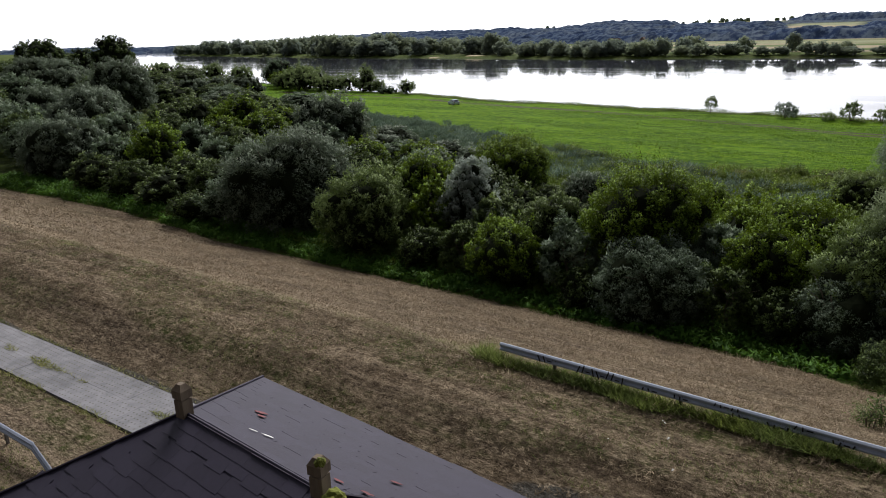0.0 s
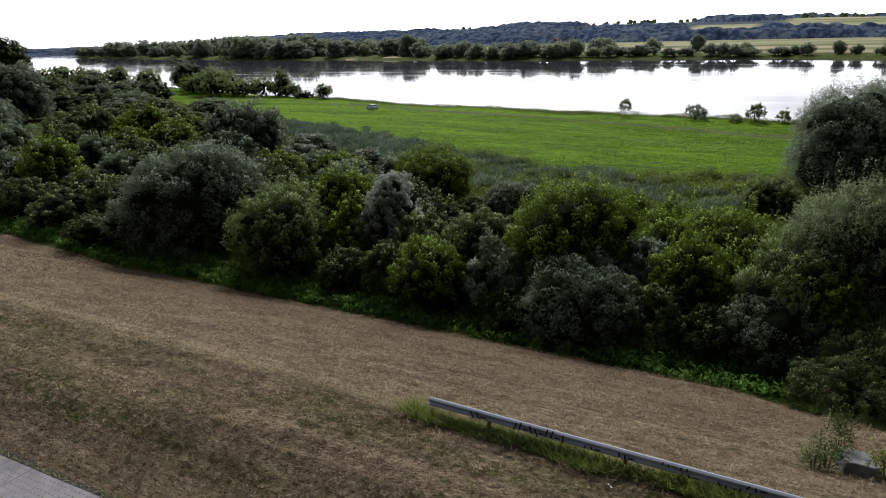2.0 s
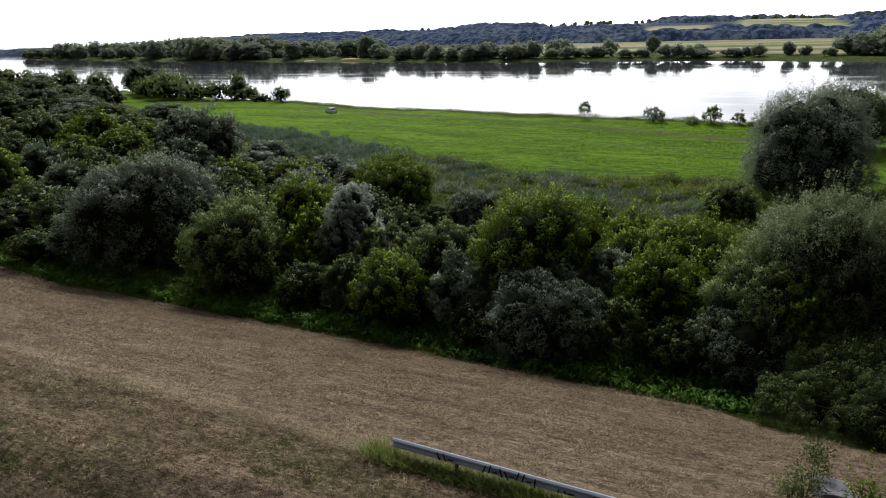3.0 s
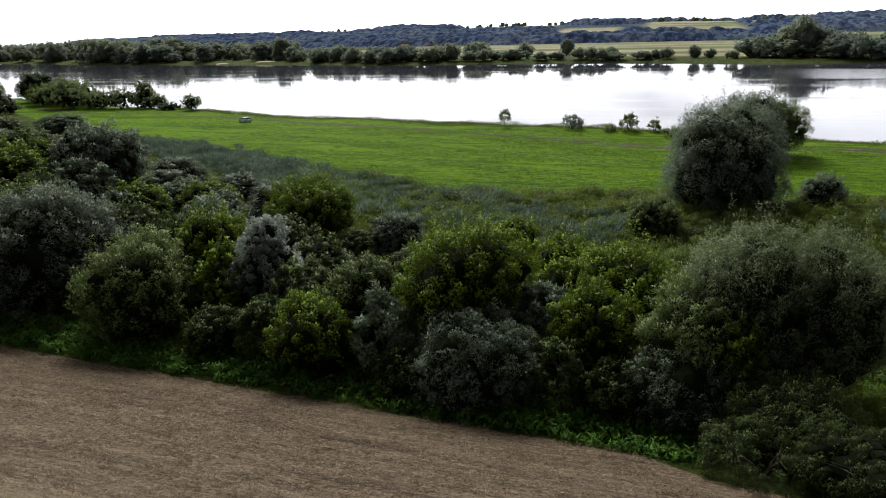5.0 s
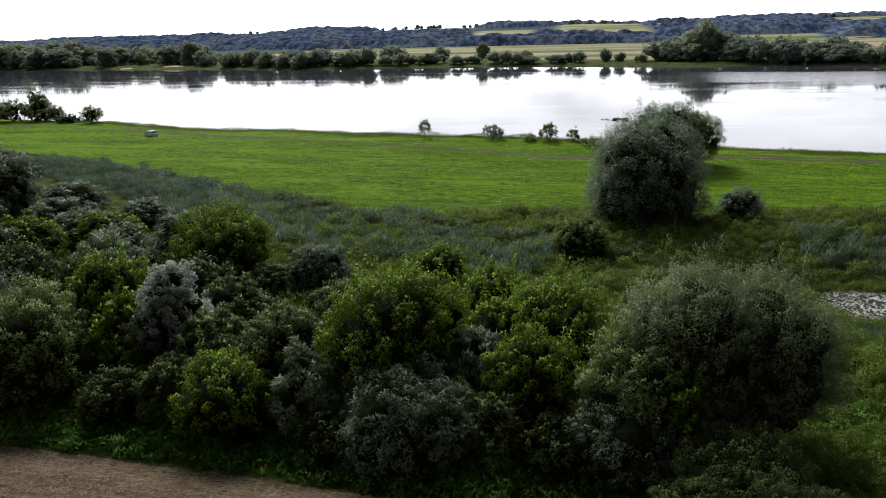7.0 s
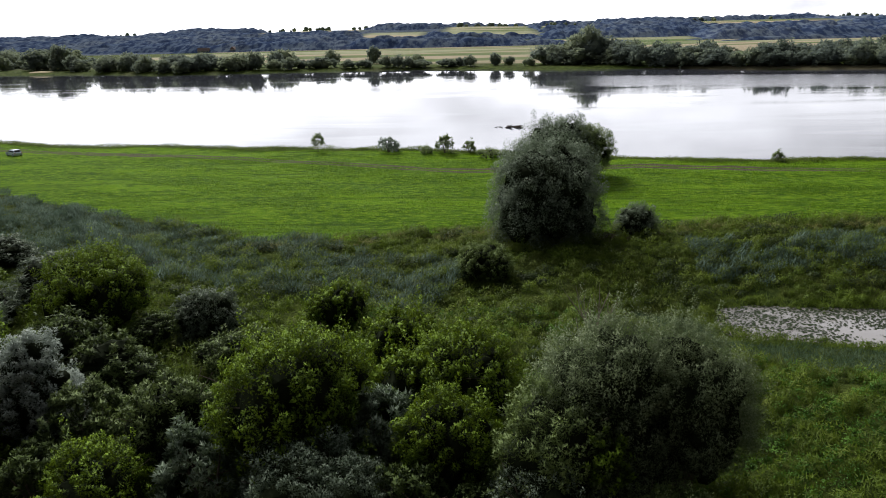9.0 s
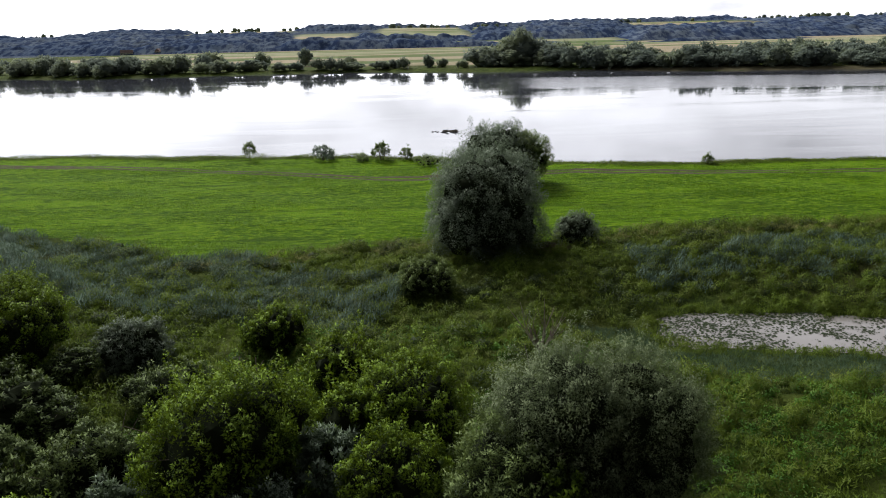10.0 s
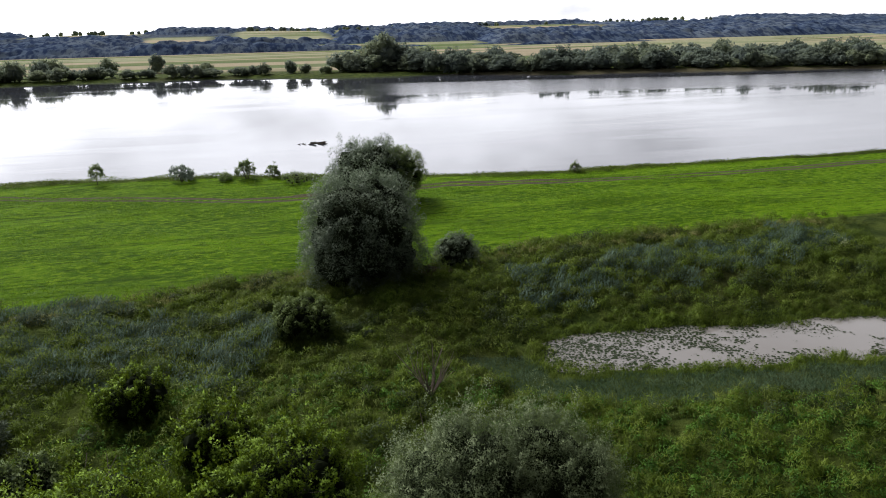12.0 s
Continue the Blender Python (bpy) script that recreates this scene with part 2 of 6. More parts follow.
    shag = m.noise(m.pos((3.6, 5.4, 5.0)), 1.0, 7, 0.78)
    # Paler on raised clumps, darker in hollows: shading of the relief put into colour.
    straw = m.mix(m.ramp(shag, 0.51, 0.62, 0, 0.8), straw, (0.460, 0.365, 0.250))
    straw = m.mix(m.ramp(shag, 0.47, 0.38, 0, 0.8), straw, (0.046, 0.033, 0.024))
    lines = m.noise(m.pos((0.045, 2.7, 2.0)), 1.0, 4, 0.6)
    straw = m.mix(m.ramp(lines, 0.52, 0.64, 0, 0.3), straw, (0.066, 0.048, 0.034))
    straw = m.mix(m.math("MULTIPLY", m.attr("m_swath"), m.ramp(rows_fine, 0.30, 0.55, 0.30, 0.70)), straw, (0.50, 0.40, 0.27))
    col = m.mix(mask("m_straw"), col, straw)
    # bare sand and gravel
    stones = m.mix(m.ramp(m.noise(P, 14.0, 4, 0.7), 0.4, 0.65), (0.10, 0.092, 0.08), (0.22, 0.205, 0.185))
    col = m.mix(mask("m_gravel"), col, stones)
    mud = m.mix(n_fine, (0.075, 0.066, 0.038), (0.16, 0.145, 0.085))
    col = m.mix(mask("m_mud", 0.36, 0.56), col, mud)
    # far plough land and crops in strips
    strips = m.noise(m.pos((0.0012, 0.016, 0)), 1.0, 1, 0.3)
    field = m.mix(m.ramp(strips, 0.44, 0.50), (0.150, 0.185, 0.075), (0.370, 0.310, 0.215))
    field = m.mix(m.ramp(m.noise(m.pos((0.002, 0.011, 0)), 1.0, 1, 0.3), 0.52, 0.58), field, (0.120, 0.165, 0.062))
    field = m.mix(m.ramp(m.noise(m.pos((0.0022, 0.0035, 0)), 1.0, 2, 0.4), 0.48, 0.58, 0, 0.8), field, (0.300, 0.310, 0.190))
    col = m.mix(m.attr("m_field"), col, field)
    # distant woods, with the blue of haze put into their colours
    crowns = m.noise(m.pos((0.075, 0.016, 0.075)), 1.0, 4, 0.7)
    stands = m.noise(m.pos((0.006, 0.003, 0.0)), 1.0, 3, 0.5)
    hazed_forest = m.mix(m.ramp(crowns, 0.38, 0.62), (0.020, 0.032, 0.060), (0.052, 0.078, 0.124))
    hazed_forest = m.mix(m.ramp(stands, 0.45, 0.60, 0, 0.55), hazed_forest, m.mix(m.ramp(crowns, 0.36, 0.60), (0.034, 0.052, 0.068), (0.084, 0.110, 0.118)))
    col = m.mix(m.attr("m_wood"), col, hazed_forest)
    hgt = m.math("ADD", m.math("MULTIPLY", blades, 0.45), m.math("ADD", m.math("MULTIPLY", n_fine, 0.9), m.math("ADD", m.math("MULTIPLY", rows_fine, 0.7), m.math("ADD", m.math("MULTIPLY", shag, 1.4), m.math("MULTIPLY", tufts, -1.6)))))
    m.principled(col, 0.92, normal=m.bump(hgt, 1.0, 0.42), spec=0.03)
    return m.mat


def water_material(name, deep, ripple, rough):
    m = Nodes(name)
    a = m.noise(m.pos((0.22, 0.85, 1)), 1.0, 6, 0.65)
    b = m.noise(m.pos((0.010, 0.05, 1)), 1.0, 2, 0.5)
    # a lane of ruffled water along the far bank, downstream
    at = m.put("ShaderNodeSeparateXYZ")
    m.l.new(m.pos(), at.inputs["Vector"])
    s = m.math("ADD", m.math("ADD", at.outputs["Y"], m.math("MULTIPLY", at.outputs["X"], 0.225)), m.math("MULTIPLY", m.math("SUBTRACT", b, 0.5), 40.0))
    lane = m.math("MULTIPLY", m.math("MULTIPLY", m.ramp(s, 482, 472), m.ramp(s, 380, 405)), m.ramp(at.outputs["X"], 35, 75))
    h = m.math("MULTIPLY", a, m.math("ADD", m.ramp(b, 0.50, 0.60, 0.12, 1.0), m.math("MULTIPLY", lane, 6.0)))
    m.principled(deep, m.math("ADD", m.ramp(b, 0.4, 0.65, rough * 0.6, rough), m.math("MULTIPLY", lane, 3 * rough)), normal=m.bump(h, ripple, 0.05), spec=0.5, ior=1.333)
    return m.mat


def plain_material(name, a, b, scale=6.0, rough=0.7, metal=0.0, bump=0.3, dist=0.01, stretch=(1, 1, 1), local=True, spec=0.3, vary=1.0):
    """Two tones over two sizes of noise, with fine relief."""
    m = Nodes(name)
    v = m.pos(stretch, local)
    n1, n2 = m.noise(v, scale, 6, 0.6), m.noise(v, scale * 0.17, 3)
    fac = m.math("ADD", m.math("MULTIPLY", m.ramp(n1, 0.3, 0.7), 0.6), m.math("MULTIPLY", m.ramp(n2, 0.35, 0.65), 0.4))
    obr = m.put("ShaderNodeObjectInfo").outputs["Random"]
    col = m.mix(m.math("MULTIPLY", m.math("ADD", fac, m.math("MULTIPLY", obr, vary)), 1 / (1 + vary)), a, b)
    m.principled(col, rough, metal, m.bump(n1, bump, dist), spec)
    return m.mat


GROUND = ground_material()
RIVER = water_material("river_water", (0.06, 0.065, 0.08), 0.5, 0.05)
POND = water_material("pond_water", (0.20, 0.185, 0.175), 0.03, 0.04)
CONCRETE = plain_material("concrete", (0.185, 0.185, 0.19), (0.30, 0.30, 0.305), 9.0, 0.9, bump=0.4)
OLD_CONCRETE = plain_material("old_concrete", (0.060, 0.060, 0.066), (0.185, 0.185, 0.200), 3.5, 0.95, bump=0.8, dist=0.03, spec=0.1)
STEEL = plain_material("galvanised_steel", (0.27, 0.31, 0.40), (0.39, 0.43, 0.53), 4.0, 0.6, 0.15, 0.1, 0.004)
STEEL_DARK = plain_material("weathered_steel", (0.10, 0.09, 0.085), (0.20, 0.18, 0.165), 8.0, 0.7, 0.4, 0.2)
SHINGLE = plain_material("bitumen_shingle", (0.013, 0.010, 0.022), (0.023, 0.019, 0.038), 60.0, 0.7, bump=0.5, dist=0.004, spec=0.2)
TIMBER = plain_material("weathered_timber", (0.085, 0.062, 0.045), (0.21, 0.165, 0.12), 14.0, 0.9, bump=0.7, stretch=(1, 1, 0.15))
DEAD_WOOD = plain_material("dead_wood", (0.16, 0.13, 0.11), (0.32, 0.27, 0.24), 9.0, 0.9, bump=0.5)
MOSS = plain_material("moss", (0.05, 0.065, 0.008), (0.16, 0.17, 0.03), 22.0, 0.95, bump=0.9, dist=0.02)
RED_PAINT = plain_material("red_paint", (0.085, 0.020, 0.026), (0.17, 0.040, 0.042), 14.0, 0.8)
WHITE_SCRAP = plain_material("white_scrap", (0.60, 0.60, 0.58), (0.78, 0.78, 0.76), 20.0, 0.7)
BLACK_PAINT = plain_material("black_paint", (0.006, 0.006, 0.007), (0.014, 0.014, 0.016), 30.0, 0.6)
CAR_BODY = plain_material("car_paint", (0.42, 0.47, 0.58), (0.48, 0.53, 0.63), 2.0, 0.3, 0.15, 0.0)
CAR_GLASS = plain_material("car_glass", (0.01, 0.012, 0.014), (0.016, 0.018, 0.02), 2.0, 0.06, 0.0, 0.0, spec=0.6)
RUBBER = plain_material("rubber", (0.015, 0.015, 0.015), (0.03, 0.03, 0.03), 12.0, 0.85)
LAMP_RED = plain_material("lamp_red", (0.28, 0.02, 0.015), (0.34, 0.03, 0.02), 12.0, 0.2)
SAND = plain_material("sand", (0.42, 0.33, 0.19), (0.60, 0.49, 0.30), 0.4, 0.95, local=False)
WALL_PALE = plain_material("pale_render", (0.60, 0.58, 0.54), (0.74, 0.72, 0.68), 0.8, 0.9)
ROOF_RED = plain_material("tile_roof", (0.12, 0.085, 0.080), (0.19, 0.14, 0.13), 1.0, 0.85)
WINDOW_DARK = plain_material("window_dark", (0.02, 0.02, 0.025), (0.03, 0.03, 0.035), 1.0, 0.2)
PLANK = plain_material("wall_plank", (0.10, 0.07, 0.045), (0.19, 0.14, 0.09), 10.0, 0.85, stretch=(1, 1, 0.2))
PAD = plain_material("lily_pad", (0.014, 0.024, 0.010), (0.040, 0.058, 0.022), 8.0, 0.8, spec=0.1)


# ---------------------------------------------------------------- building blocks
def link(name, data, material, parent=None, label=""):
    ob = new(name, data)
    if material is not None and not data.materials:
        data.materials.append(material)
    if parent is not None:
        ob.parent = parent
    if label:
        ob["label"] = label
    return ob


def part(name, bm, material, parent, label=""):
    me = bpy.data.meshes.new(name)
    bm.to_mesh(me)
    bm.free()
    return link(name, me, material, parent, label)


def group_empty(name, m=None):
    ob = new(name)
    ob.empty_display_size = 0.2
    if m is not None:
        ob.matrix_basis = m
    return ob


def polys(name, verts, faces, facing=None):
    """A mesh from an array of corners (n, 3) and one of faces (k, 3 or 4). facing: for each face the way in which its clump of leaves faces."""
    me = bpy.data.meshes.new(name)
    verts, faces = np.asarray(verts, np.float32), np.asarray(faces, np.int32)
    k, size = faces.shape
    if facing is not None:
        a, b, c = (verts[faces[:, i]] for i in (0, 1, 2))
        back = np.sum(np.cross(b - a, c - a) * facing, 1) < 0
        faces = np.where(back[:, None], faces[:, ::-1], faces)
    me.vertices.add(len(verts))
    me.vertices.foreach_set("co", verts.ravel())
    me.loops.add(k * size)
    me.loops.foreach_set("vertex_index", faces.ravel())
    me.polygons.add(k)
    me.polygons.foreach_set("loop_start", np.arange(0, k * size, size, dtype=np.int32))
    me.update(calc_edges=True)
    if facing is not None:
        me.polygons.foreach_set("use_smooth", np.ones(k, bool))
        me.normals_split_custom_set(np.repeat(unit(facing), size, 0).astype(np.float32))
    return me


def unit(v):
    return v / np.maximum(np.linalg.norm(v, axis=-1, keepdims=True), 1e-9)


def leaves(name, rng, at, along, length, width, facing=None):
    """Rhombic leaves: one four-cornered face each, at points, along directions."""
    n = len(at)
    if facing is None:
        facing = np.array([0, 0, 0.9]) + unit(along) * 0.35
    facing = unit(facing) * np.ones((n, 1))
    along = unit(along - facing * np.sum(along * facing, 1)[:, None] * 0.6)
    side = unit(np.cross(along, facing + rng.normal(size=(n, 3)) * 0.35))
    fold = np.cross(side, along)
    L = (length * rng.uniform(0.65, 1.3, n))[:, None]
    W = (width * rng.uniform(0.7, 1.3, n))[:, None]
    mid = at + along * L * 0.45
    v = np.stack([at, mid + side * W * 0.5 + fold * W * 0.12, at + along * L - fold * L * 0.12, mid - side * W * 0.5 + fold * W * 0.12], 1)
    face = unit(facing + rng.normal(size=(n, 3)) * 0.25)
    return polys(name, v.reshape(-1, 3), np.arange(n * 4).reshape(n, 4), face)


def blades(name, rng, at, height, width, lean=0.35):
    """Standing blades: narrow three-cornered faces."""
    n = len(at)
    a = rng.uniform(0, 2 * math.pi, n)
    h = (height * rng.uniform(0.5, 1.25, n))[:, None]
    w = (width * rng.uniform(0.7, 1.3, n))[:, None]
    side = np.stack([np.cos(a), np.sin(a), np.zeros(n)], 1)
    tip = at + np.concatenate([rng.normal(size=(n, 2)) * lean * h, h], 1)
    v = np.stack([at - side * w * 0.5, at + side * w * 0.5, tip], 1)
    face = unit(np.array([0, 0, 1.0]) + rng.normal(size=(n, 3)) * 0.4)
    return polys(name, v.reshape(-1, 3), np.arange(n * 3).reshape(n, 3), face)


def ball(rng, n, low=-0.55):
    """Directions over a sphere, few of them pointing down."""
    d = unit(rng.normal(size=(n * 3, 3)))
    return d[d[:, 2] > low][:n]


STYLE = {  # width of a leaf to its length, upward pull of the sprays, their length and girth, share of long leaders
    "willow": (0.34, 0.50, 0.85, 0.36, 0.05), "pale": (0.32, 0.45, 1.00, 0.42, 0.05), "sallow": (0.36, 0.70, 1.05, 0.38, 0.08),
    "hoar": (0.30, 0.50, 1.05, 0.42, 0.03), "silver": (0.40, 0.95, 0.90, 0.34, 0.06), "maple": (0.62, 0.85, 1.00, 0.36, 0.12),
    "dark": (0.60, 0.45, 0.85, 0.40, 0.03), "mixed": (0.48, 0.60, 0.90, 0.36, 0.06), "far": (0.70, 0.35, 0.70, 0.55, 0.03),
    "bank": (0.50, 0.70, 0.95, 0.36, 0.10), "osier": (0.32, 0.95, 1.30, 0.34, 0.12),
}


def ico(level):
    """Corners and faces of a unit ball of triangles."""
    bm = bmesh.new()
    bmesh.ops.create_icosphere(bm, subdivisions=level, radius=1.0)
    out = np.array([v.co[:] for v in bm.verts]), np.array([[v.index for v in f.verts] for f in bm.faces])
    bm.free()
    return out


BALLS = {1: ico(1), 2: ico(2)}


def crown_mesh(seed, kind, rx, ry, h, low, count, cover=2.2, materials=None):
    """A crown of rounded boughs, each set with leafy sprays that grow outwards and up, round a solid twig core, painted
    near black as inner shade in near crowns.
    """
    rng = np.random.default_rng(seed)
    aspect, up, reach, girth, leaders = STYLE[kind]
    area = 2 * math.pi * 0.5 * (rx + ry) * (h - low) * 0.75
    mean = min(rx, ry, 0.62 * (h - low))
    grow = max(0.55, min(2.6, mean / 3.4)) ** 0.8
    reach, girth = reach * grow, girth * grow
    cover *= 1.7 if max(rx, ry) < 2.6 else 1.0
    zc = low + 0.46 * (h - low)
    R = np.array([rx, ry, 1.0])

    def shaped(p):
        """From the unit ball to the crown: a dome above, steep sides below."""
        q = p.copy()
        z = np.clip(q[:, 2], -0.92, 0)
        q[:, :2] *= ((1 - z * z) ** (-0.45 if kind in ("pale", "hoar") else -0.33 if kind in ("willow", "sallow", "osier", "far") else -0.15))[:, None]
        q[:, 2] = np.where(q[:, 2] > 0, q[:, 2] * (h - zc), q[:, 2] * (zc - low))
        if kind == "silver":
            q[:, :2] *= (1.12 - 0.62 * np.clip(p[:, 2:], 0, 1))
        return q * R

    # boughs that reach the outline, uneven in size
    bough = (0.46 if kind == "far" else 0.36) * mean
    n = int(np.clip(1.7 * area / (math.pi * bough * bough), 9, 15 if kind == "far" else 46))
    d = ball(rng, n, -1.0 if kind in ("pale", "hoar") else -0.85)
    if kind in ("pale", "hoar"):
        turn = rng.uniform(0, 6.283) + np.arange(12) * 0.5236
        d = np.concatenate([d, np.stack([0.6 * np.cos(turn), 0.6 * np.sin(turn), np.full(12, -0.8)], 1)])
    hull = shaped(d)
    size = bough * rng.uniform(0.5, 1.42, len(d))
    far_out = np.linalg.norm(hull, axis=1)
    c = hull * (1 - (size + 0.55 * reach) / np.maximum(far_out, size + 0.1 + 0.55 * reach) * rng.uniform(0.7, 1.15, len(d)))[:, None]
    # sprays on the outer sides of the boughs
    per = 84 if count > 9500 else 60 if count > 4000 else 36 if count > 1500 else 14
    want = max(26, int(count * (2.6 if count > 9500 else 1.9) / per))
    pick = rng.choice(len(c), want * 3, p=size ** 2 / np.sum(size ** 2))
    sd = ball(rng, want * 9, -0.75)[:want * 3]
    pick = pick[:len(sd)]
    foot = c[pick] + sd * (size[pick] * rng.uniform(0.72, 0.98, len(sd)))[:, None]
    gap = np.linalg.norm(foot[:, None, :] - c[None], axis=2) / size[None]
    gap[np.arange(len(foot)), pick] = 9
    ok = (gap.min(1) > 0.78) & (foot[:, 2] > low - zc + 0.05) & (np.sum(sd * unit(c[pick] + 1e-6), 1) > -0.35)
    foot, sd, pick = foot[ok][:want], sd[ok][:want], pick[ok][:want]
    m = len(foot)
    axis_ = unit(sd * 0.75 + unit(foot) * 0.35 + np.array([0, 0, up]) + rng.normal(size=(m, 3)) * 0.28)
    long = reach * rng.uniform(0.55, 1.25, m)
    lead = (rng.uniform(0, 1, m) < leaders) & (sd[:, 2] > 0.1)
    axis_[lead] = unit(axis_[lead] * 0.35 + np.array([0, 0, 1.0]))
    long[lead] *= rng.uniform(1.6, 2.9 if kind == "maple" else 2.3, int(lead.sum()))
    stout = girth * np.where(lead, 0.6, 1.0)[:, None, None] * rng.uniform(0.75, 1.25, (m, 1, 1))
    f = rng.uniform(0.0, 1.0, (m, per, 1)) ** 0.75
    rad = unit(rng.normal(size=(m, per, 3)))
    rad = unit(rad - axis_[:, None, :] * np.sum(rad * axis_[:, None, :], 2, keepdims=True))
    at = foot[:, None, :] + axis_[:, None, :] * long[:, None, None] * f + rad * stout * np.sqrt(1.02 - (1.7 * f - 0.75) ** 2) * rng.uniform(0.35, 1.0, (m, per, 1)) ** 0.6
    if kind in ("hoar", "pale"):
        at[:, :, 2] -= (0.30 * reach * (f * f))[:, :, 0] * (sd[:, None, 2] < 0.4)
    face = unit(sd[:, None, :] * 0.40 + rad * 0.62 + axis_[:, None, :] * (0.9 * f - 0.3) + np.array([0, 0, 0.05])).reshape(-1, 3)
    if kind == "far":
        face = unit(np.repeat(sd, per, 0) * 0.5 + np.array([0, 0, 0.75]))
    out = (axis_[:, None, :] * 0.7 + rad * 0.8).reshape(-1, 3)
    at = at.reshape(-1, 3)
    n = len(at)
    L = math.sqrt(2 * (0.50 if 1900 < count < 4000 else 0.66 if kind in ("maple", "far") else 0.62) * cover * area / (n * aspect))
    out = out + rng.normal(size=(n, 3)) * 0.35
    along = unit(out - face * np.sum(out * face, 1)[:, None] * 0.5)
    side = unit(np.cross(along, face + rng.normal(size=(n, 3)) * 0.3))
    LL = (L * rng.uniform(0.6, 1.3, n))[:, None]
    WW = LL * aspect * rng.uniform(0.8, 1.25, (n, 1))
    at[:, 2] = np.maximum(at[:, 2] + zc, 0.03)
    v = np.stack([at - side * WW * 0.5, at + side * WW * 0.5, at + along * LL], 1).reshape(-1, 3)
    face = unit(face + rng.normal(size=face.shape) * 0.09)
    # the core, in near crowns coloured as the shade between sprays
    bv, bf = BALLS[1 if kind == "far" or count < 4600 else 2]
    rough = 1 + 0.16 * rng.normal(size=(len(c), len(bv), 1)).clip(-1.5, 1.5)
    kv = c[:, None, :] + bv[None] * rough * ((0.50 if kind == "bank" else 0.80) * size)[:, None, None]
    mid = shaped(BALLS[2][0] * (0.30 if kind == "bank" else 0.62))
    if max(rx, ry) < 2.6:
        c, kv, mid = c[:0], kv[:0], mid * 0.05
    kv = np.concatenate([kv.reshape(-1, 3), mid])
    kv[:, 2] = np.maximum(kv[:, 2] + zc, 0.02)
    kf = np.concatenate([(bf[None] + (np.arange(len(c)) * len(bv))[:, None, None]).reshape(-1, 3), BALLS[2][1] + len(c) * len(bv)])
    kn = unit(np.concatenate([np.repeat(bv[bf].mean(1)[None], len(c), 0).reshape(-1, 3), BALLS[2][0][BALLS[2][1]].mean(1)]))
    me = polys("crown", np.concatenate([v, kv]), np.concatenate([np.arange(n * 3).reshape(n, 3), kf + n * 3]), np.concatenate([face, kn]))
    for mat in materials or (LEAF[kind], CROWN_SHADE):
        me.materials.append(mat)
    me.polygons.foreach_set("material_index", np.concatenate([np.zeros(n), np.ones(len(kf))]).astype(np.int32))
    # Rises from foot to tip: new growth, with shade painted towards the foot.
    tip_tone = np.concatenate([np.repeat(f.reshape(-1) * rng.uniform(0.8, 1.1, n), 3), np.zeros(len(kv))])
    me.attributes.new("young", "FLOAT", "POINT").data.foreach_set("value", tip_tone.astype(np.float32))
    return me


def tube(bm, a, b, ra, rb, sides=7):
    """A tapered limb between two points."""
    a, b = Vector(a), Vector(b)
    axis = (b - a).normalized()
    x = axis.orthogonal().normalized()
    y = axis.cross(x)
    rings = []
    for p, r in ((a, ra), (b, rb)):
        rings.append([bm.verts.new(p + (x * math.cos(2 * math.pi * i / sides) + y * math.sin(2 * math.pi * i / sides)) * r) for i in range(sides)])
    for i in range(sides):
        j = (i + 1) % sides
        bm.faces.new((rings[0][i], rings[0][j], rings[1][j], rings[1][i]))
    bm.faces.new(rings[1])


def limbs_mesh(seed, rx, h, low, stems):
    """One tapered trunk with limbs, or several stems from one root."""
    rng = random.Random(seed)
    bm = bmesh.new()
    for s in range(stems):
        a = 2 * math.pi * (s + rng.random()) / stems
        lean = 0.0 if stems == 1 else 0.45
        thick = min((0.035 if stems == 1 else 0.018) * h + 0.02, 0.05 * rx)
        foot = Vector((math.cos(a), math.sin(a), 0)) * (0.0 if stems == 1 else min(0.25, 0.1 * rx))
        knee = foot + Vector((math.cos(a) * lean * rx * 0.4, math.sin(a) * lean * rx * 0.4, max(low, h * 0.3) + 0.3))
        head = knee + Vector((math.cos(a) * lean * rx * 0.5 + rng.uniform(-.2, .2), math.sin(a) * lean * rx * 0.5 + rng.uniform(-.2, .2), h * 0.45))
        tube(bm, foot - Vector((0, 0, 0.3)), knee, thick * 1.25, thick * 0.85)
        tube(bm, knee, head, thick * 0.85, thick * 0.25)
        for i in range(5 if stems == 1 else 3):
            f = rng.uniform(0.0, 0.75)
            p = knee.lerp(head, f)
            b = rng.uniform(0, 2 * math.pi)
            q = p + Vector((math.cos(b) * rx * 0.6, math.sin(b) * rx * 0.6, h * rng.uniform(0.10, 0.28)))
            tube(bm, p, q, thick * 0.45 * (1.1 - f), thick * 0.10, 5)
    me = bpy.data.meshes.new("trunk")
    bm.to_mesh(me)
    bm.free()
    me.materials.append(BARK)
    return me


LABEL = {
    "sallow": "olive-green willow with loose upright shoots",
    "hoar": "hoary grey willow with a dense rounded crown",
    "pale": "pale grey-green willow with a dense rounded crown",
    "willow": "grey-green willow with dense narrow leaves", "silver": "silvery grey-leaved willow shrub, paler than its neighbours",
    "maple": "yellow-green broad-leaved young maple with upright shoots", "dark": "dark green dense broad-leaved bush",
    "mixed": "mid-green leafy shrub in the thicket", "far": "distant tree on the far river bank", "bank": "mid-green leafy growth at the river edge",
}


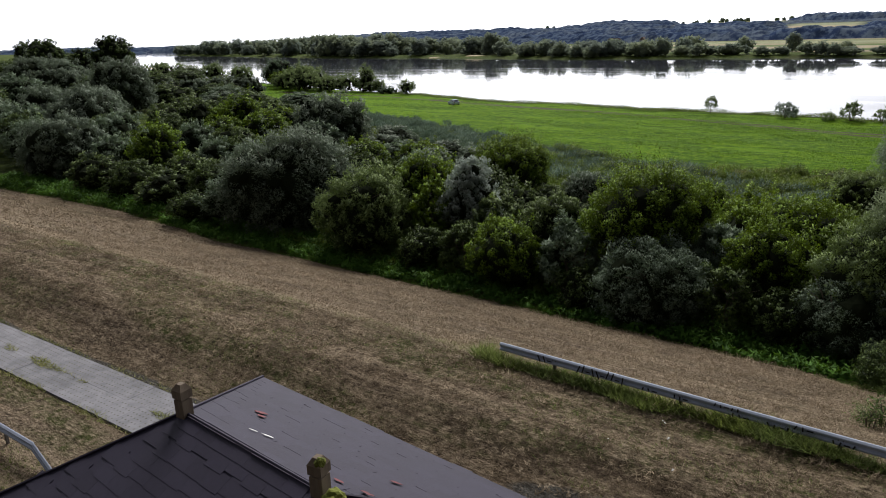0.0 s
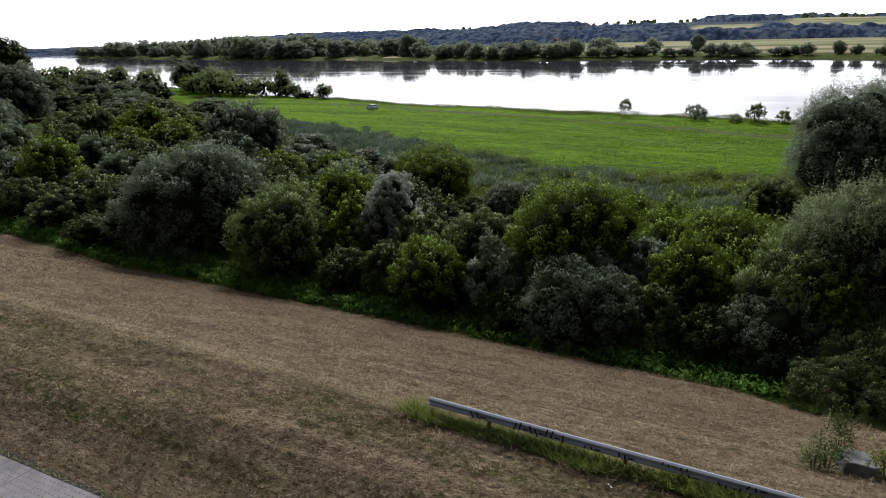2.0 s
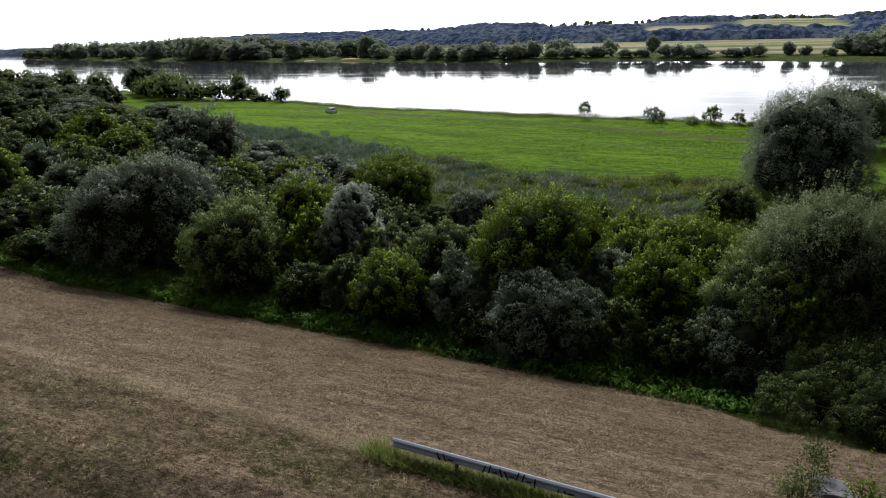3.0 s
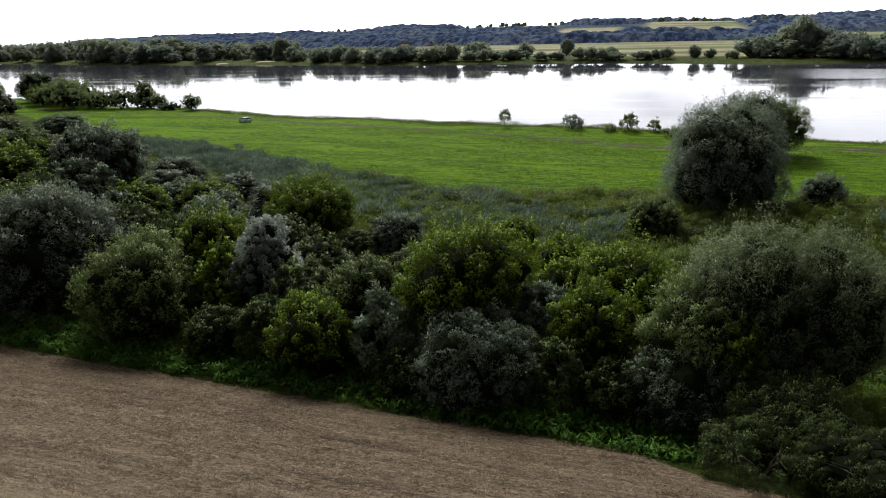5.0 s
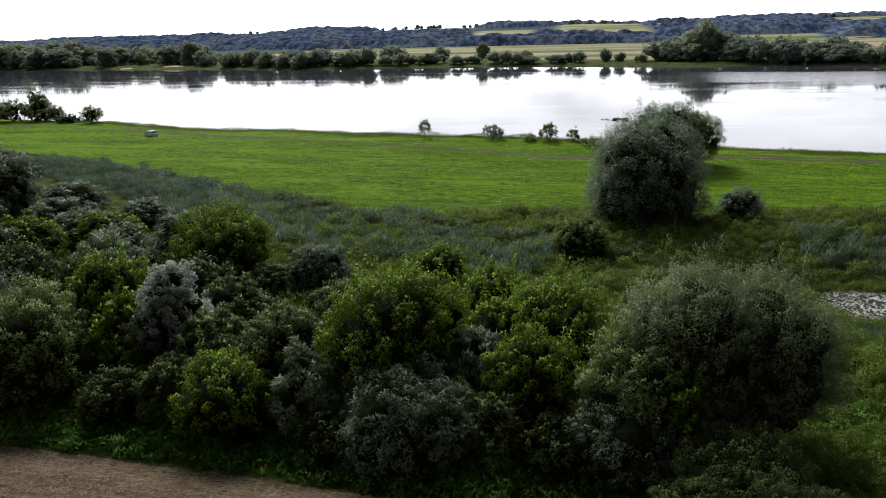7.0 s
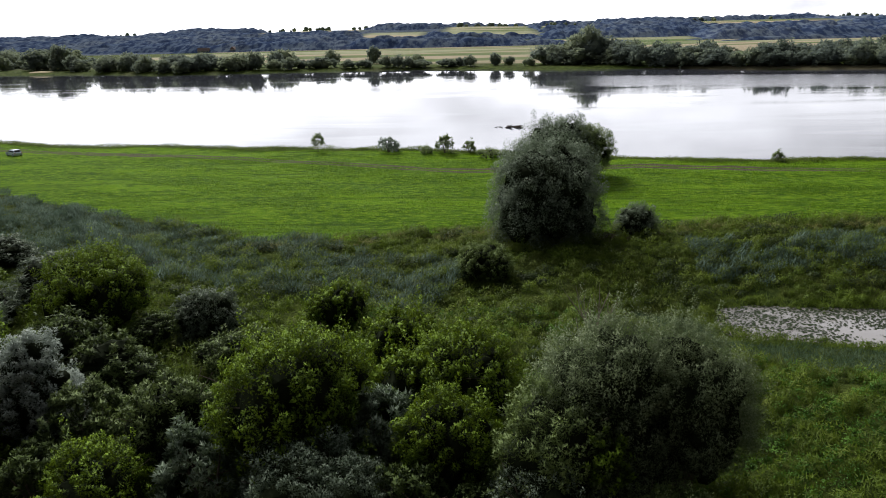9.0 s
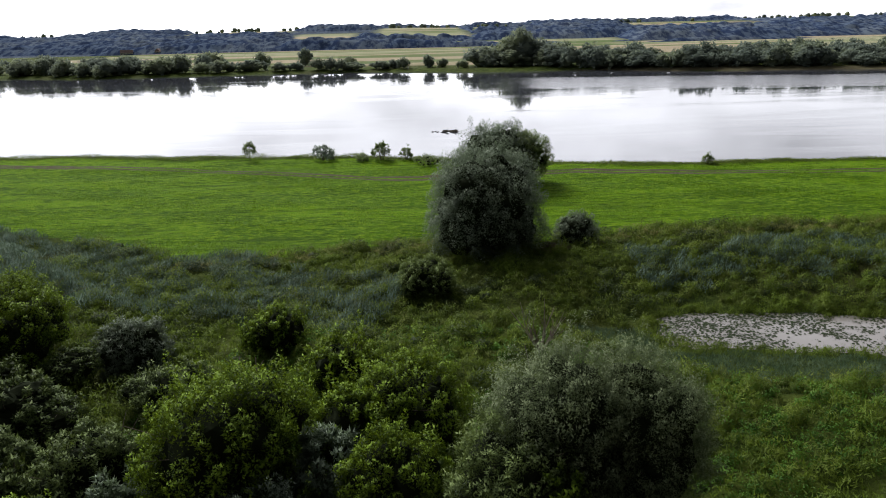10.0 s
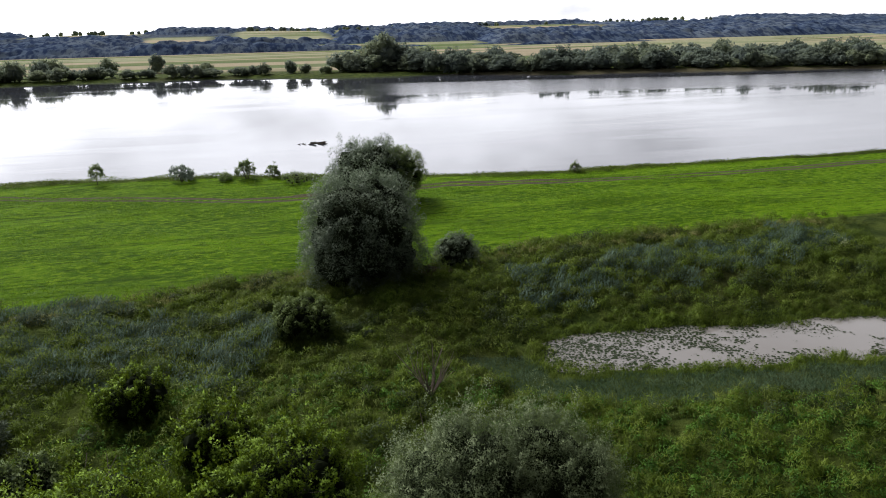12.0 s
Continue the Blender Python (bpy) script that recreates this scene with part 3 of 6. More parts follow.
def plant(name, seed, kind, x, y, z, rx, h, count, ry=None, low=0.0, stems=4, cover=2.2, label="", category="shrub", group=""):
    ob = group_empty(name, pose(x, y, z, 0, 0, (seed * 47) % 360))
    link("trunk" if stems == 1 else "rootstock", limbs_mesh(seed, rx, h, low, stems), None, ob)
    link("crown", crown_mesh(seed, kind, rx, ry or rx, h, low, count, cover), None, ob)
    return tagged(ob, label or LABEL[kind], category, group)


def again(ob, x, y, z, turn, sx, sz, label=""):
    c = copy_thing(ob, pose(x, y, z, 0, 0, turn))
    c.scale = (sx, sx, sz)
    if label:
        c["label"] = label
    return c


def box(bm, x0, y0, z0, x1, y1, z1, m=None, bevel=0.0):
    made = bmesh.ops.create_cube(bm, size=1.0, matrix=Matrix.Translation(((x0 + x1) / 2, (y0 + y1) / 2, (z0 + z1) / 2)) @ Matrix.Diagonal((x1 - x0, y1 - y0, z1 - z0, 1)))
    vs = made["verts"]
    if bevel:
        es = list({e for v in vs for e in v.link_edges})
        vs = list({v for f in bmesh.ops.bevel(bm, geom=es, offset=bevel, segments=2, affect="EDGES", profile=0.5)["faces"] for v in f.verts} | {v for v in vs if v.is_valid})
    if m is not None:
        bmesh.ops.transform(bm, matrix=m, verts=[v for v in vs if v.is_valid])
    return bm

# ---------------------------------------------------------------- the lie of the land
NEAR_X = [-6000, -1000, -500, -350, -251, -191, -146, -109, -83, -48, -24, -4, 25, 41, 70, 126, 400, 6000]
NEAR_Y = [3500, 600, 330, 268, 233, 212, 203, 187, 185.5, 178, 175, 168.5, 160, 156, 155, 153, 151, 150]
FAR_X = [-6000, -3200, -1900, -1430, -1346, -1100, -787, -640, -510, -385, -265, -165, -119, 0, 45, 117, 180, 260, 328, 380, 700, 6000]
FAR_Y = [9000, 5200, 2600, 1150, 945, 842, 738, 672, 650, 628, 575, 580, 582, 566, 542, 522, 484, 466, 440, 417, 360, 600]
DYKE_Y = [-400, -14, 4, 11.9, 14.9, 17.6, 21.4, 22.9, 41.6, 44, 62, 70, 98, 110]
DYKE_Z = [0.6, 0.6, 6.35, 6.40, 6.40, 7.50, 7.50, 6.98, 0.42, 0.25, 0.1, -0.1, -0.05, 0.0]
TOE_X = [-300, -102, -77, -52, -38, -25, -9, -2, 1.2, 4, 60]
TOE_Y = [46, 45, 45.6, 42.6, 42.3, 41.8, 40.7, 40.4, 37.6, 36.6, 36.2]
MEADOW_X = [-420, -260, -213, -161, -122, -94, -63.5, -42, -33, -22, -4, 12, 24, 41, 58, 83, 150, 500]
MEADOW_Y = [330, 212, 188, 158, 144, 134, 117, 105.5, 98.5, 100, 103.5, 103, 106.5, 108, 107.5, 107, 105, 100]
CREST_X = [-6000, -3600, -2700, -2448, -1750, -1290, -780, -410, -140, 365, 552, 1297, 2180, 6000]
CREST_Z = [14, 14, 17, 24, 27, 30, 38, 40, 38, 36, 39, 43, 36, 34]
TRACK_X = [-300, -150, -100, -55, -12, 0, 26, 47, 69, 116, 300]
TRACK_Y = [205, 188, 174, 163, 147, 146, 149, 144.5, 141.4, 141.6, 140]
CLEARINGS = ((-110, 130, 1640, 2330), (150, 330, 1900, 2330), (-660, -360, 1880, 2420), (-310, -150, 1640, 1960), (560, 960, 1800, 2280), (1000, 1500, 1960, 2420), (-1250, -900, 1960, 2420), (-330, 420, 1400, 1560))
WATER_Z, POND_Z = -2.5, -1.85
SWATH_Y = 22.1           # pale swath of cuttings along the brow of the dyke


def wob(x, y, s, k=0):
    """Smooth unevenness between -1 and 1."""
    return (np.sin(x * s + 1.7 * np.sin(y * s * 0.8 + k) + k) + np.sin(y * s * 1.1 + 1.3 * np.sin(x * s * 0.7 + 2 + k)) + np.sin((x + y) * s * 0.6 + k * 2)) / 3


def capsule(x, y, a, b):
    ab = np.array(b) - np.array(a)
    f = np.clip(((x - a[0]) * ab[0] + (y - a[1]) * ab[1]) / float(ab @ ab), 0, 1)
    return np.hypot(x - a[0] - f * ab[0], y - a[1] - f * ab[1])


def pond_gap(x, y):
    return capsule(x, y, (22.5, 78.3), (90, 69.6)) + 0.9 * wob(x, y, 0.55, 3) + 0.55 * wob(x, y, 1.6, 1)


def hummock(x, y):
    """Rough tussocky growth of the wet land, between about 0 and 1.6."""
    return np.maximum(0.0, 0.55 + 0.75 * wob(x, y, 0.62, 11) + 0.55 * wob(y, x, 1.45, 4) + 0.35 * wob(x, y, 3.1, 8))


def height(x, y):
    x, y = np.asarray(x, float), np.asarray(y, float)
    z = np.interp(y, DYKE_Y, DYKE_Z)
    z = z + np.where((y > 15) & (y < 46), 0.07 * wob(x * 0.35, y, 1.6) + 0.04 * wob(x * 0.4, y, 4.3, 2), 0)
    z = z + np.where(y > 46, 0.12 * wob(x, y, 0.35) + 0.05 * wob(x, y, 1.1, 1), 0)
    z = z + np.where((y > 46) & (y < np.interp(x, MEADOW_X, MEADOW_Y)) & (y < 140), 0.34 * hummock(x, y), 0)
    z = z + np.where(y > 104, 0.16 * wob(x * 0.3, y, 0.42, 5), 0)
    z = np.minimum(z, np.where(y > 55, np.interp(pond_gap(x, y), [0, 3.0, 4.2, 5.4, 9, 12, 18], [-2.7, -2.2, -1.85, -1.62, -1.25, -0.85, 0.4]), 99))
    dip = capsule(x, y, (-12, 80), (22, 79))
    z = z - np.where(y > 50, 0.55 * np.exp(-(dip / 7) ** 2) * np.clip((pond_gap(x, y) - 4.0) / 5, 0, 1), 0)
    nb, fb = np.interp(x, NEAR_X, NEAR_Y), np.interp(x, FAR_X, FAR_Y)
    nb, fb = nb + 0.8 * wob(x, 0 * x, 0.35), fb + 6 * wob(x, 0 * x, 0.045, 2)
    s = np.clip((y - nb + 1.0) / 4.0, 0, 1)
    z = z * (1 - s) + s * -4.5
    far = np.interp(y - fb, [-14, -3, 3, 10, 60], [-4.5, -2.9, -1.7, -0.6, -0.2])
    crest = np.interp(x, CREST_X, CREST_Z) + 2.2 * wob(x, 0 * x, 0.0075, 4) + 1.2 * wob(x, 0 * x, 0.023, 1)
    t = np.clip((y - 1280) / 1020, 0, 1)
    far = far + crest * t * t * (3 - 2 * t) + np.where(y > 1250, 1.8 * wob(x, y, 0.011) * t, 0)
    return np.where(y > 0.5 * (nb + fb), far, z)


def axis(*runs):
    out = [np.arange(a, b, s) for a, b, s in runs]
    return np.concatenate(out + [[runs[-1][1]]])


def build_ground():
    xs = axis((-6000, -1500, 300), (-1500, -300, 16), (-300, -70, 4), (-70, 62, 1.0), (62, 200, 5), (200, 720, 14), (720, 2400, 120), (2400, 6000, 400))
    ys = axis((-400, 4, 14), (4, 50, 0.8), (50, 112, 0.9), (112, 138, 2.0), (138, 152, 0.6), (152, 178, 0.7), (178, 192, 1.8), (192, 260, 3), (260, 410, 15), (410, 760, 7), (760, 1280, 26), (1280, 2420, 38), (2420, 6500, 400))
    X, Y = np.meshgrid(xs, ys)
    Z = height(X, Y)
    nx, ny = len(xs), len(ys)
    i = (np.arange(ny - 1)[:, None] * nx + np.arange(nx - 1)).ravel()
    me = polys("ground", np.stack([X, Y, Z], -1).reshape(-1, 3), np.stack([i, i + 1, i + nx + 1, i + nx], 1))
    me.polygons.foreach_set("use_smooth", np.ones(len(i), bool))
    nb, fb = np.interp(X, NEAR_X, NEAR_Y), np.interp(X, FAR_X, FAR_Y)
    soft = lambda d, w: np.clip(d / w + 0.5, 0, 1)
    toe = np.interp(X, TOE_X, TOE_Y) + 0.35 * wob(X, Y, 0.5, 1)
    straw = soft(toe - Y, 1.6)
    meadow = (X > -330) * soft(Y - np.interp(X, MEADOW_X, MEADOW_Y), 5.0) * soft(nb - 3.5 - Y, 2.5)
    d = Y - np.interp(X, TRACK_X, TRACK_Y)
    ruts = np.maximum(np.clip(1.5 - np.abs(d - 1.0) / 0.7, 0, 1), np.clip(1.4 - np.abs(d + 1.3) / 0.7, 0, 1)) * (Y > 100) * (Y < nb - 3)
    mud = np.maximum(1.1 * ruts * (0.85 + 0.3 * wob(X, Y, 0.12, 4)), soft(-1.0 - Z, 1.2) * (Y > 120) * (Y < 300))
    mud = np.maximum(mud, 0.95 * np.clip(1 - np.hypot((X + 0.5) / 5, (Y - 148) / 2.5), 0, 1))
    mud = np.maximum(mud, 1.1 * np.clip(1.2 - np.hypot((X - 12.6) / 3.0, (Y - 100.2) / 1.6), 0, 1))
    mud = np.maximum(mud, soft(capsule(X, Y, (110, 520), (380, 420)) * -1 + 9, 8) * (Y > 400))
    gravel = np.maximum(soft(1.0 - np.hypot((X + 2.6) / 4.2, (Y - 15.3) / 1.35), 0.9), soft(1.25 - np.abs(Y - 13.4), 0.3) * (Y < 20))
    green = np.clip(np.interp(Y, [4, 11, 15, 16.5, 21, 24, 30, 42], [1, 1, 1, 0.95, 1, 0.5, 0.2, 0.4]) + 0.35 * wob(X * 0.4, Y, 0.8, 6) * (Y < 24), 0, 1)
    off = Y - SWATH_Y - 0.055 * np.maximum(0, -12 - X) - 0.2 * wob(X, 0 * Y, 0.3)
    swath = np.exp(-(off / 0.7) ** 2) + 0.55 * np.exp(-((off - 2.6) / 0.4) ** 2) + 0.45 * np.exp(-((off - 5.1) / 0.4) ** 2)
    field = soft(Y - fb - 55, 30) * (X > -480) * (X < 1500) * (Y < 1400)
    for x0, x1, y0, y1 in CLEARINGS:
        field = np.maximum(field, soft(X - x0, 40) * soft(x1 - X, 40) * soft(Y - y0, 30) * soft(y1 - Y, 30))
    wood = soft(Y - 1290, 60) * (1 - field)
    for name, values in (("m_wood", wood), ("m_swath", swath), ("m_straw", straw), ("m_meadow", meadow), ("m_mud", mud), ("m_gravel", gravel), ("m_green", green), ("m_field", field)):
        me.attributes.new(name, "FLOAT", "POINT").data.foreach_set("value", values.astype(np.float32).ravel())
    return tagged(link("ground", me, GROUND), "mown dyke, wet thicket floor, green pasture and far hills in one sheet", "ground", kind="structure")


build_ground()


def sheet(name, x0, y0, x1, y1, z, material, label):
    bm = bmesh.new()
    bmesh.ops.create_grid(bm, x_segments=1, y_segments=1, size=0.5, matrix=Matrix.Translation(((x0 + x1) / 2, (y0 + y1) / 2, z)) @ Matrix.Diagonal((x1 - x0, y1 - y0, 1, 1)))
    return tagged(part(name, bm, material, None), label, "water", kind="structure")


sheet("water", -6000, 125, 6000, 6400, WATER_Z, RIVER, "wide calm river that mirrors a white sky")
sheet("water_pond", 12, 62, 98, 92, POND_Z, POND, "still shallow pool among sedge, dotted with floating leaves")


# ---------------------------------------------------------------- vegetation
def scatter(seed, n, x0, x1, y0, y1, test=None):
    rng = np.random.default_rng(seed)
    x, y = rng.uniform(x0, x1, n), rng.uniform(y0, y1, n)
    if test is not None:
        k = test(x, y)
        x, y = x[k], y[k]
    return rng, np.stack([x, y, height(x, y)], 1)


def put(name, seed, kind, x, y, rx, top, count, **more):
    z = float(height(x, y))
    return plant(name, seed, kind, x, y, z - 0.05, 0.95 * rx, 0.98 * (top - z), count, **more)


THICKET = "bushes of the thicket at the foot of the dyke"
# front rank along the foot of the dyke
put("willow_bush", 1, "pale", -51.5, 51.0, 7.39, 10.6, 19000, ry=5.6, group=THICKET, label="large olive-grey willow bush, dense and rounded")
put("leafy_bush", 2, "sallow", -38.6, 48.0, 4.48, 7.7, 12150, group=THICKET, label="pale mid-green bush, loose and open")
put("maple_bush", 3, "maple", -37.5, 55.5, 3.58, 8.0, 8775, group=THICKET)
put("silver_bush", 4, "silver", -30.6, 52.5, 2.75, 8.5, 11475, group=THICKET, label="silvery grey pointed willow, the palest of the thicket")
put("maple_bush", 5, "maple", -33.6, 51.5, 2.58, 6.4, 6075, group=THICKET)
put("maple_bush", 6, "maple", -23.2, 45.6, 3.0, 5.4, 10800, group=THICKET, label="bright yellow-green young maple at the edge of the mown slope")
put("silver_bush", 7, "willow", -18.4, 47.0, 2.58, 5.5, 7425, group=THICKET)
put("leafy_bush", 8, "mixed", -21.6, 50.5, 3.36, 7.0, 8775, group=THICKET)
put("maple_bush", 9, "maple", -14.2, 51.3, 5.60, 9.4, 20250, ry=4.6, group=THICKET, label="large rounded green maple bush with yellow-green tips")
put("round_bush", 10, "willow", -12.2, 45.2, 4.03, 5.6, 20000, group=THICKET, label="low rounded grey-green willow bush at the edge of the slope")
put("silver_bush", 11, "willow", -9.0, 51.2, 2.58, 5.7, 6750, group=THICKET)
put("maple_bush", 12, "maple", -5.6, 49.2, 3.25, 6.5, 10800, group=THICKET, label="young maple with upright yellow-green shoots")
put("maple_bush", 13, "maple", -5.2, 57.2, 4.26, 6.6, 10800, group=THICKET)
put("willow_bush", 94, "sallow", 0.4, 47.4, 3.6, 7.9, 12000, cover=1.7, group=THICKET)
put("willow_bush", 14, "osier", 3.1, 49.6, 4.1, 10.9, 34000, cover=1.7, group=THICKET, label="tall grey-green willow with swaying loose shoots")
put("willow_bush", 100, "osier", 7.3, 49.4, 3.6, 10.6, 34000, cover=1.7, group=THICKET, label="tall grey-green willow leaning against its twin")
put("maple_bush", 101, "maple", 2.4, 45.6, 1.3, 6.3, 2400, cover=1.4, group=THICKET, label="slender young maple growing up through the willow")
put("willow_bush", 15, "sallow", 4.8, 42.8, 3.4, 4.5, 13000, cover=0.9, group=THICKET, label="grey willow sprigs low at the foot of the dyke")
put("willow_bush", 16, "willow", -0.6, 45.0, 3.02, 5.2, 11000, cover=1.0, group=THICKET)
put("maple_bush", 17, "maple", -8.2, 54.5, 2.91, 6.0, 6750, group=THICKET)
put("leafy_bush", 18, "mixed", -27.0, 51.2, 2.69, 5.8, 6750, group=THICKET)
put("dark_bush", 19, "dark", -27.4, 46.8, 2.58, 4.3, 6075, group=THICKET)
put("dark_bush", 20, "dark", -7.6, 45.8, 2.58, 4.2, 6075, group=THICKET)
put("dark_bush", 107, "dark", 2.9, 39.4, 2.7, 3.5, 14000, cover=1.4, group=THICKET, label="low dark green bush spreading over the edge of the mown slope")
put("dark_bush", 108, "dark", 6.6, 38.9, 2.8, 4.3, 14000, cover=1.4, group=THICKET, label="low dark green bush spreading over the edge of the mown slope")
put("dark_bush", 21, "dark", -42.5, 52.5, 3.58, 6.2, 7425, group=THICKET)
# behind them
put("maple_bush", 22, "maple", -38.0, 72.5, 7.17, 7.2, 17550, ry=5.0, group=THICKET, label="broad yellow-green maple bush above the reeds")
put("silver_bush", 23, "pale", -27.4, 70.8, 3.02, 4.6, 6750, group=THICKET)
put("maple_bush", 24, "maple", -16.8, 74.0, 3.02, 3.8, 6075, group=THICKET)
put("round_bush", 25, "sallow", -3.4, 86.6, 3.3, 3.4, 9000, group=THICKET, label="lone low grey-green bush in the rough grass")
put("round_bush", 26, "hoar", 15.8, 102.4, 2.75, 3.9, 9000, group=THICKET, label="small clipped-looking willow bush beside bare earth")
put("maple_bush", 27, "maple", -9.5, 64.0, 3.02, 5.4, 6750, group=THICKET)
put("leafy_bush", 28, "mixed", -21.0, 62.0, 2.91, 4.5, 6075, group=THICKET)

# the two large willows out on the pasture
put("willow_tree", 31, "hoar", 4.2, 100.8, 7.2, 13.4, 33000, low=0.0, stems=1, category="tree", label="large dome-shaped grey willow hanging down to the grass")
put("willow_tree", 32, "hoar", 9.8, 139.5, 7.0, 11.2, 18000, low=0.0, stems=1, category="tree", label="second broad willow by the water behind the first")
put("maple_tree", 33, "bank", 14.6, 138.5, 5.2, 9.4, 11000, low=0.0, stems=1, category="tree", label="bright green tree leaning against the willow by the water")

# shrubs along the edge of the river
BANK = "shrubs along the river bank"
put("bank_sapling", 41, "bank", -40.6, 171.0, 1.30, 3.9, 1200, low=1.2, stems=1, cover=2.0, group=BANK, category="sapling", label="lone small round-headed sapling at the water")
put("bank_shrub", 42, "silver", -24.3, 168.8, 2.3, 3.2, 800, cover=2.0, group=BANK, label="wispy grey shrub blown to one side")
put("bank_shrub", 43, "bank", -11.7, 166.0, 1.9, 3.7, 900, low=0.5, cover=2.0, group=BANK)
put("bank_shrub", 44, "bank", -6.5, 165.8, 1.20, 2.6, 500, cover=2.0, group=BANK)
put("bank_shrub", 45, "bank", -15.8, 166.0, 1.50, 1.5, 500, cover=2.0, group=BANK)
put("bank_shrub", 46, "bank", -1.8, 160.5, 3.6, 1.6, 3300, group=BANK)
put("bank_shrub", 47, "bank", 52.5, 152.3, 1.00, 1.6, 750, group=BANK)
put("bank_shrub", 48, "bank", -150.0, 199.5, 3.74, 4.6, 3000, group=BANK)
put("bank_tree", 49, "willow", -237, 222, 7.6, 11.6, 5000, group=BANK, category="tree")
put("bank_tree", 50, "bank", -206.0, 206.0, 9.62, 9.4, 4500, group=BANK, category="tree")
put("bank_tree", 51, "bank", -174, 206, 3.7, 9.9, 2500, group=BANK, category="tree")
put("bank_shrub", 52, "maple", -222.0, 212.0, 7.56, 6.8, 2800, group=BANK)
put("bank_shrub", 53, "bank", -193.0, 203.0, 6.60, 5.2, 2500, group=BANK)
put("bank_shrub", 54, "bank", -167, 205, 2.9, 4.6, 1400, group=BANK)
put("bank_shrub", 55, "bank", -219, 207, 5.2, 5.8, 2500, group=BANK)
put("bank_tree", 56, "bank", -303, 238, 7, 8.9, 4200, group=BANK, category="tree")
put("bank_tree", 57, "bank", -324.0, 240.0, 8.2, 7.6, 3200, group=BANK, category="tree")
put("bank_tree", 58, "bank", -352.0, 246.0, 16.50, 8.0, 4200, group=BANK, category="tree")
put("bank_tree", 59, "bank", -385.0, 262.0, 16.50, 7.6, 3800, group=BANK, category="tree")

put("bank_shrub", 95, "bank", -214.0, 214.0, 7.5, 8.0, 3000, group=BANK)
put("bank_shrub", 96, "bank", -256, 216, 6.4, 8.8, 3000, group=BANK)
put("bank_shrub", 97, "bank", -286, 238, 4.5, 6.5, 2500, group=BANK)
put("bank_shrub", 98, "bank", -181.0, 203.0, 6.2, 6.2, 2600, group=BANK)
put("bank_shrub", 102, "bank", -187.5, 201.0, 6.6, 5.4, 2600, group=BANK)
put("bank_shrub", 103, "bank", -170.5, 203.0, 4.6, 3.6, 1900, group=BANK)
put("bank_shrub", 104, "willow", -159.0, 200.5, 4.2, 2.2, 1700, group=BANK)
put("bank_shrub", 105, "bank", -199.0, 200.0, 7.0, 6.6, 2600, group=BANK)
# taller trees and willows upstream
UP = "trees upstream of the thicket"
put("willow_tree", 61, "pale", -191, 118, 9.2, 16.2, 11000, low=0.4, stems=1, group=UP, category="tree", label="tall dark rounded willow above the thicket")
put("willow_tree", 62, "pale", -133, 75, 7.7, 11.4, 11000, low=0.4, group=UP, category="tree")
put("willow_tree", 63, "pale", -158, 80, 7.4, 10.8, 11000, low=0.4, group=UP, category="tree")
put("willow_tree", 64, "pale", -160, 93, 7.4, 9.6, 11000, low=0.4, group=UP, category="tree")
put("willow_tree", 65, "pale", -296.0, 148.0, 14.5, 15.4, 11000, low=0.4, group=UP, category="tree")
put("willow_tree", 66, "pale", -240, 128, 12.5, 15.0, 11000, low=0.4, group=UP, category="tree")
put("willow_tree", 99, "pale", -212.0, 115.0, 6.8, 12.8, 5000, low=0.4, group=UP, category="tree")
put("poplar_tree", 67, "dark", -377, 190, 12.8, 26.3, 7000, low=1.0, stems=1, group=UP, category="tree", label="tall dark poplar with a broken outline")
put("poplar_tree", 68, "dark", -311, 190, 9.8, 24.2, 7000, low=1.0, stems=1, group=UP, category="tree", label="tall dark poplar with a broken outline")
put("poplar_tree", 69, "dark", -340.0, 192.0, 7.15, 18.5, 3500, low=1.0, stems=1, group=UP, category="tree", label="thin dark poplar between two taller ones")
put("poplar_tree", 70, "dark", -398.0, 195.0, 7.15, 19.0, 3500, low=1.0, stems=1, group=UP, category="tree", label="thin dark poplar beside a taller one")
put("willow_tree", 71, "pale", -84.5, 92.0, 7.26, 10.4, 9500, low=0.3, group=UP, category="tree", label="upright grey willow at the edge of the pasture")
put("willow_bush", 72, "pale", -104.0, 55.5, 6.38, 9.2, 12000, group=UP)
put("maple_bush", 73, "maple", -84.5, 58.0, 4.40, 8.4, 7000, group=UP)
put("willow_bush", 74, "willow", -107.0, 66.0, 5.28, 8.4, 6500, group=UP)
put("silver_bush", 75, "pale", -217.0, 180.0, 12.10, 6.4, 5000, group=UP)
put("silver_bush", 76, "pale", -220.0, 160.0, 11.00, 6.4, 5000, group=UP)

# the rest of the thicket, in copies of a few bushes
ROUGH = {
    "willow": put("willow_bush", 81, "willow", -95.0, 72.0, 4.00, 6.6, 3300, group=THICKET),
    "maple": put("maple_bush", 82, "maple", -101.5, 87.0, 4.40, 9.6, 3300, group=THICKET),
    "dark": put("dark_bush", 83, "dark", -78.0, 66.0, 3.60, 5.6, 3300, group=THICKET),
    "mixed": put("leafy_bush", 84, "mixed", -117.0, 89.0, 4.60, 8.8, 3300, group=THICKET),
    "silver": put("silver_bush", 85, "pale", -60.5, 70.0, 2.80, 5.6, 3300, group=THICKET),
}
SIZE = {"willow": (4.0, 6.6), "maple": (4.4, 9.6), "dark": (3.6, 5.6), "mixed": (4.6, 8.8), "silver": (2.8, 5.6)}


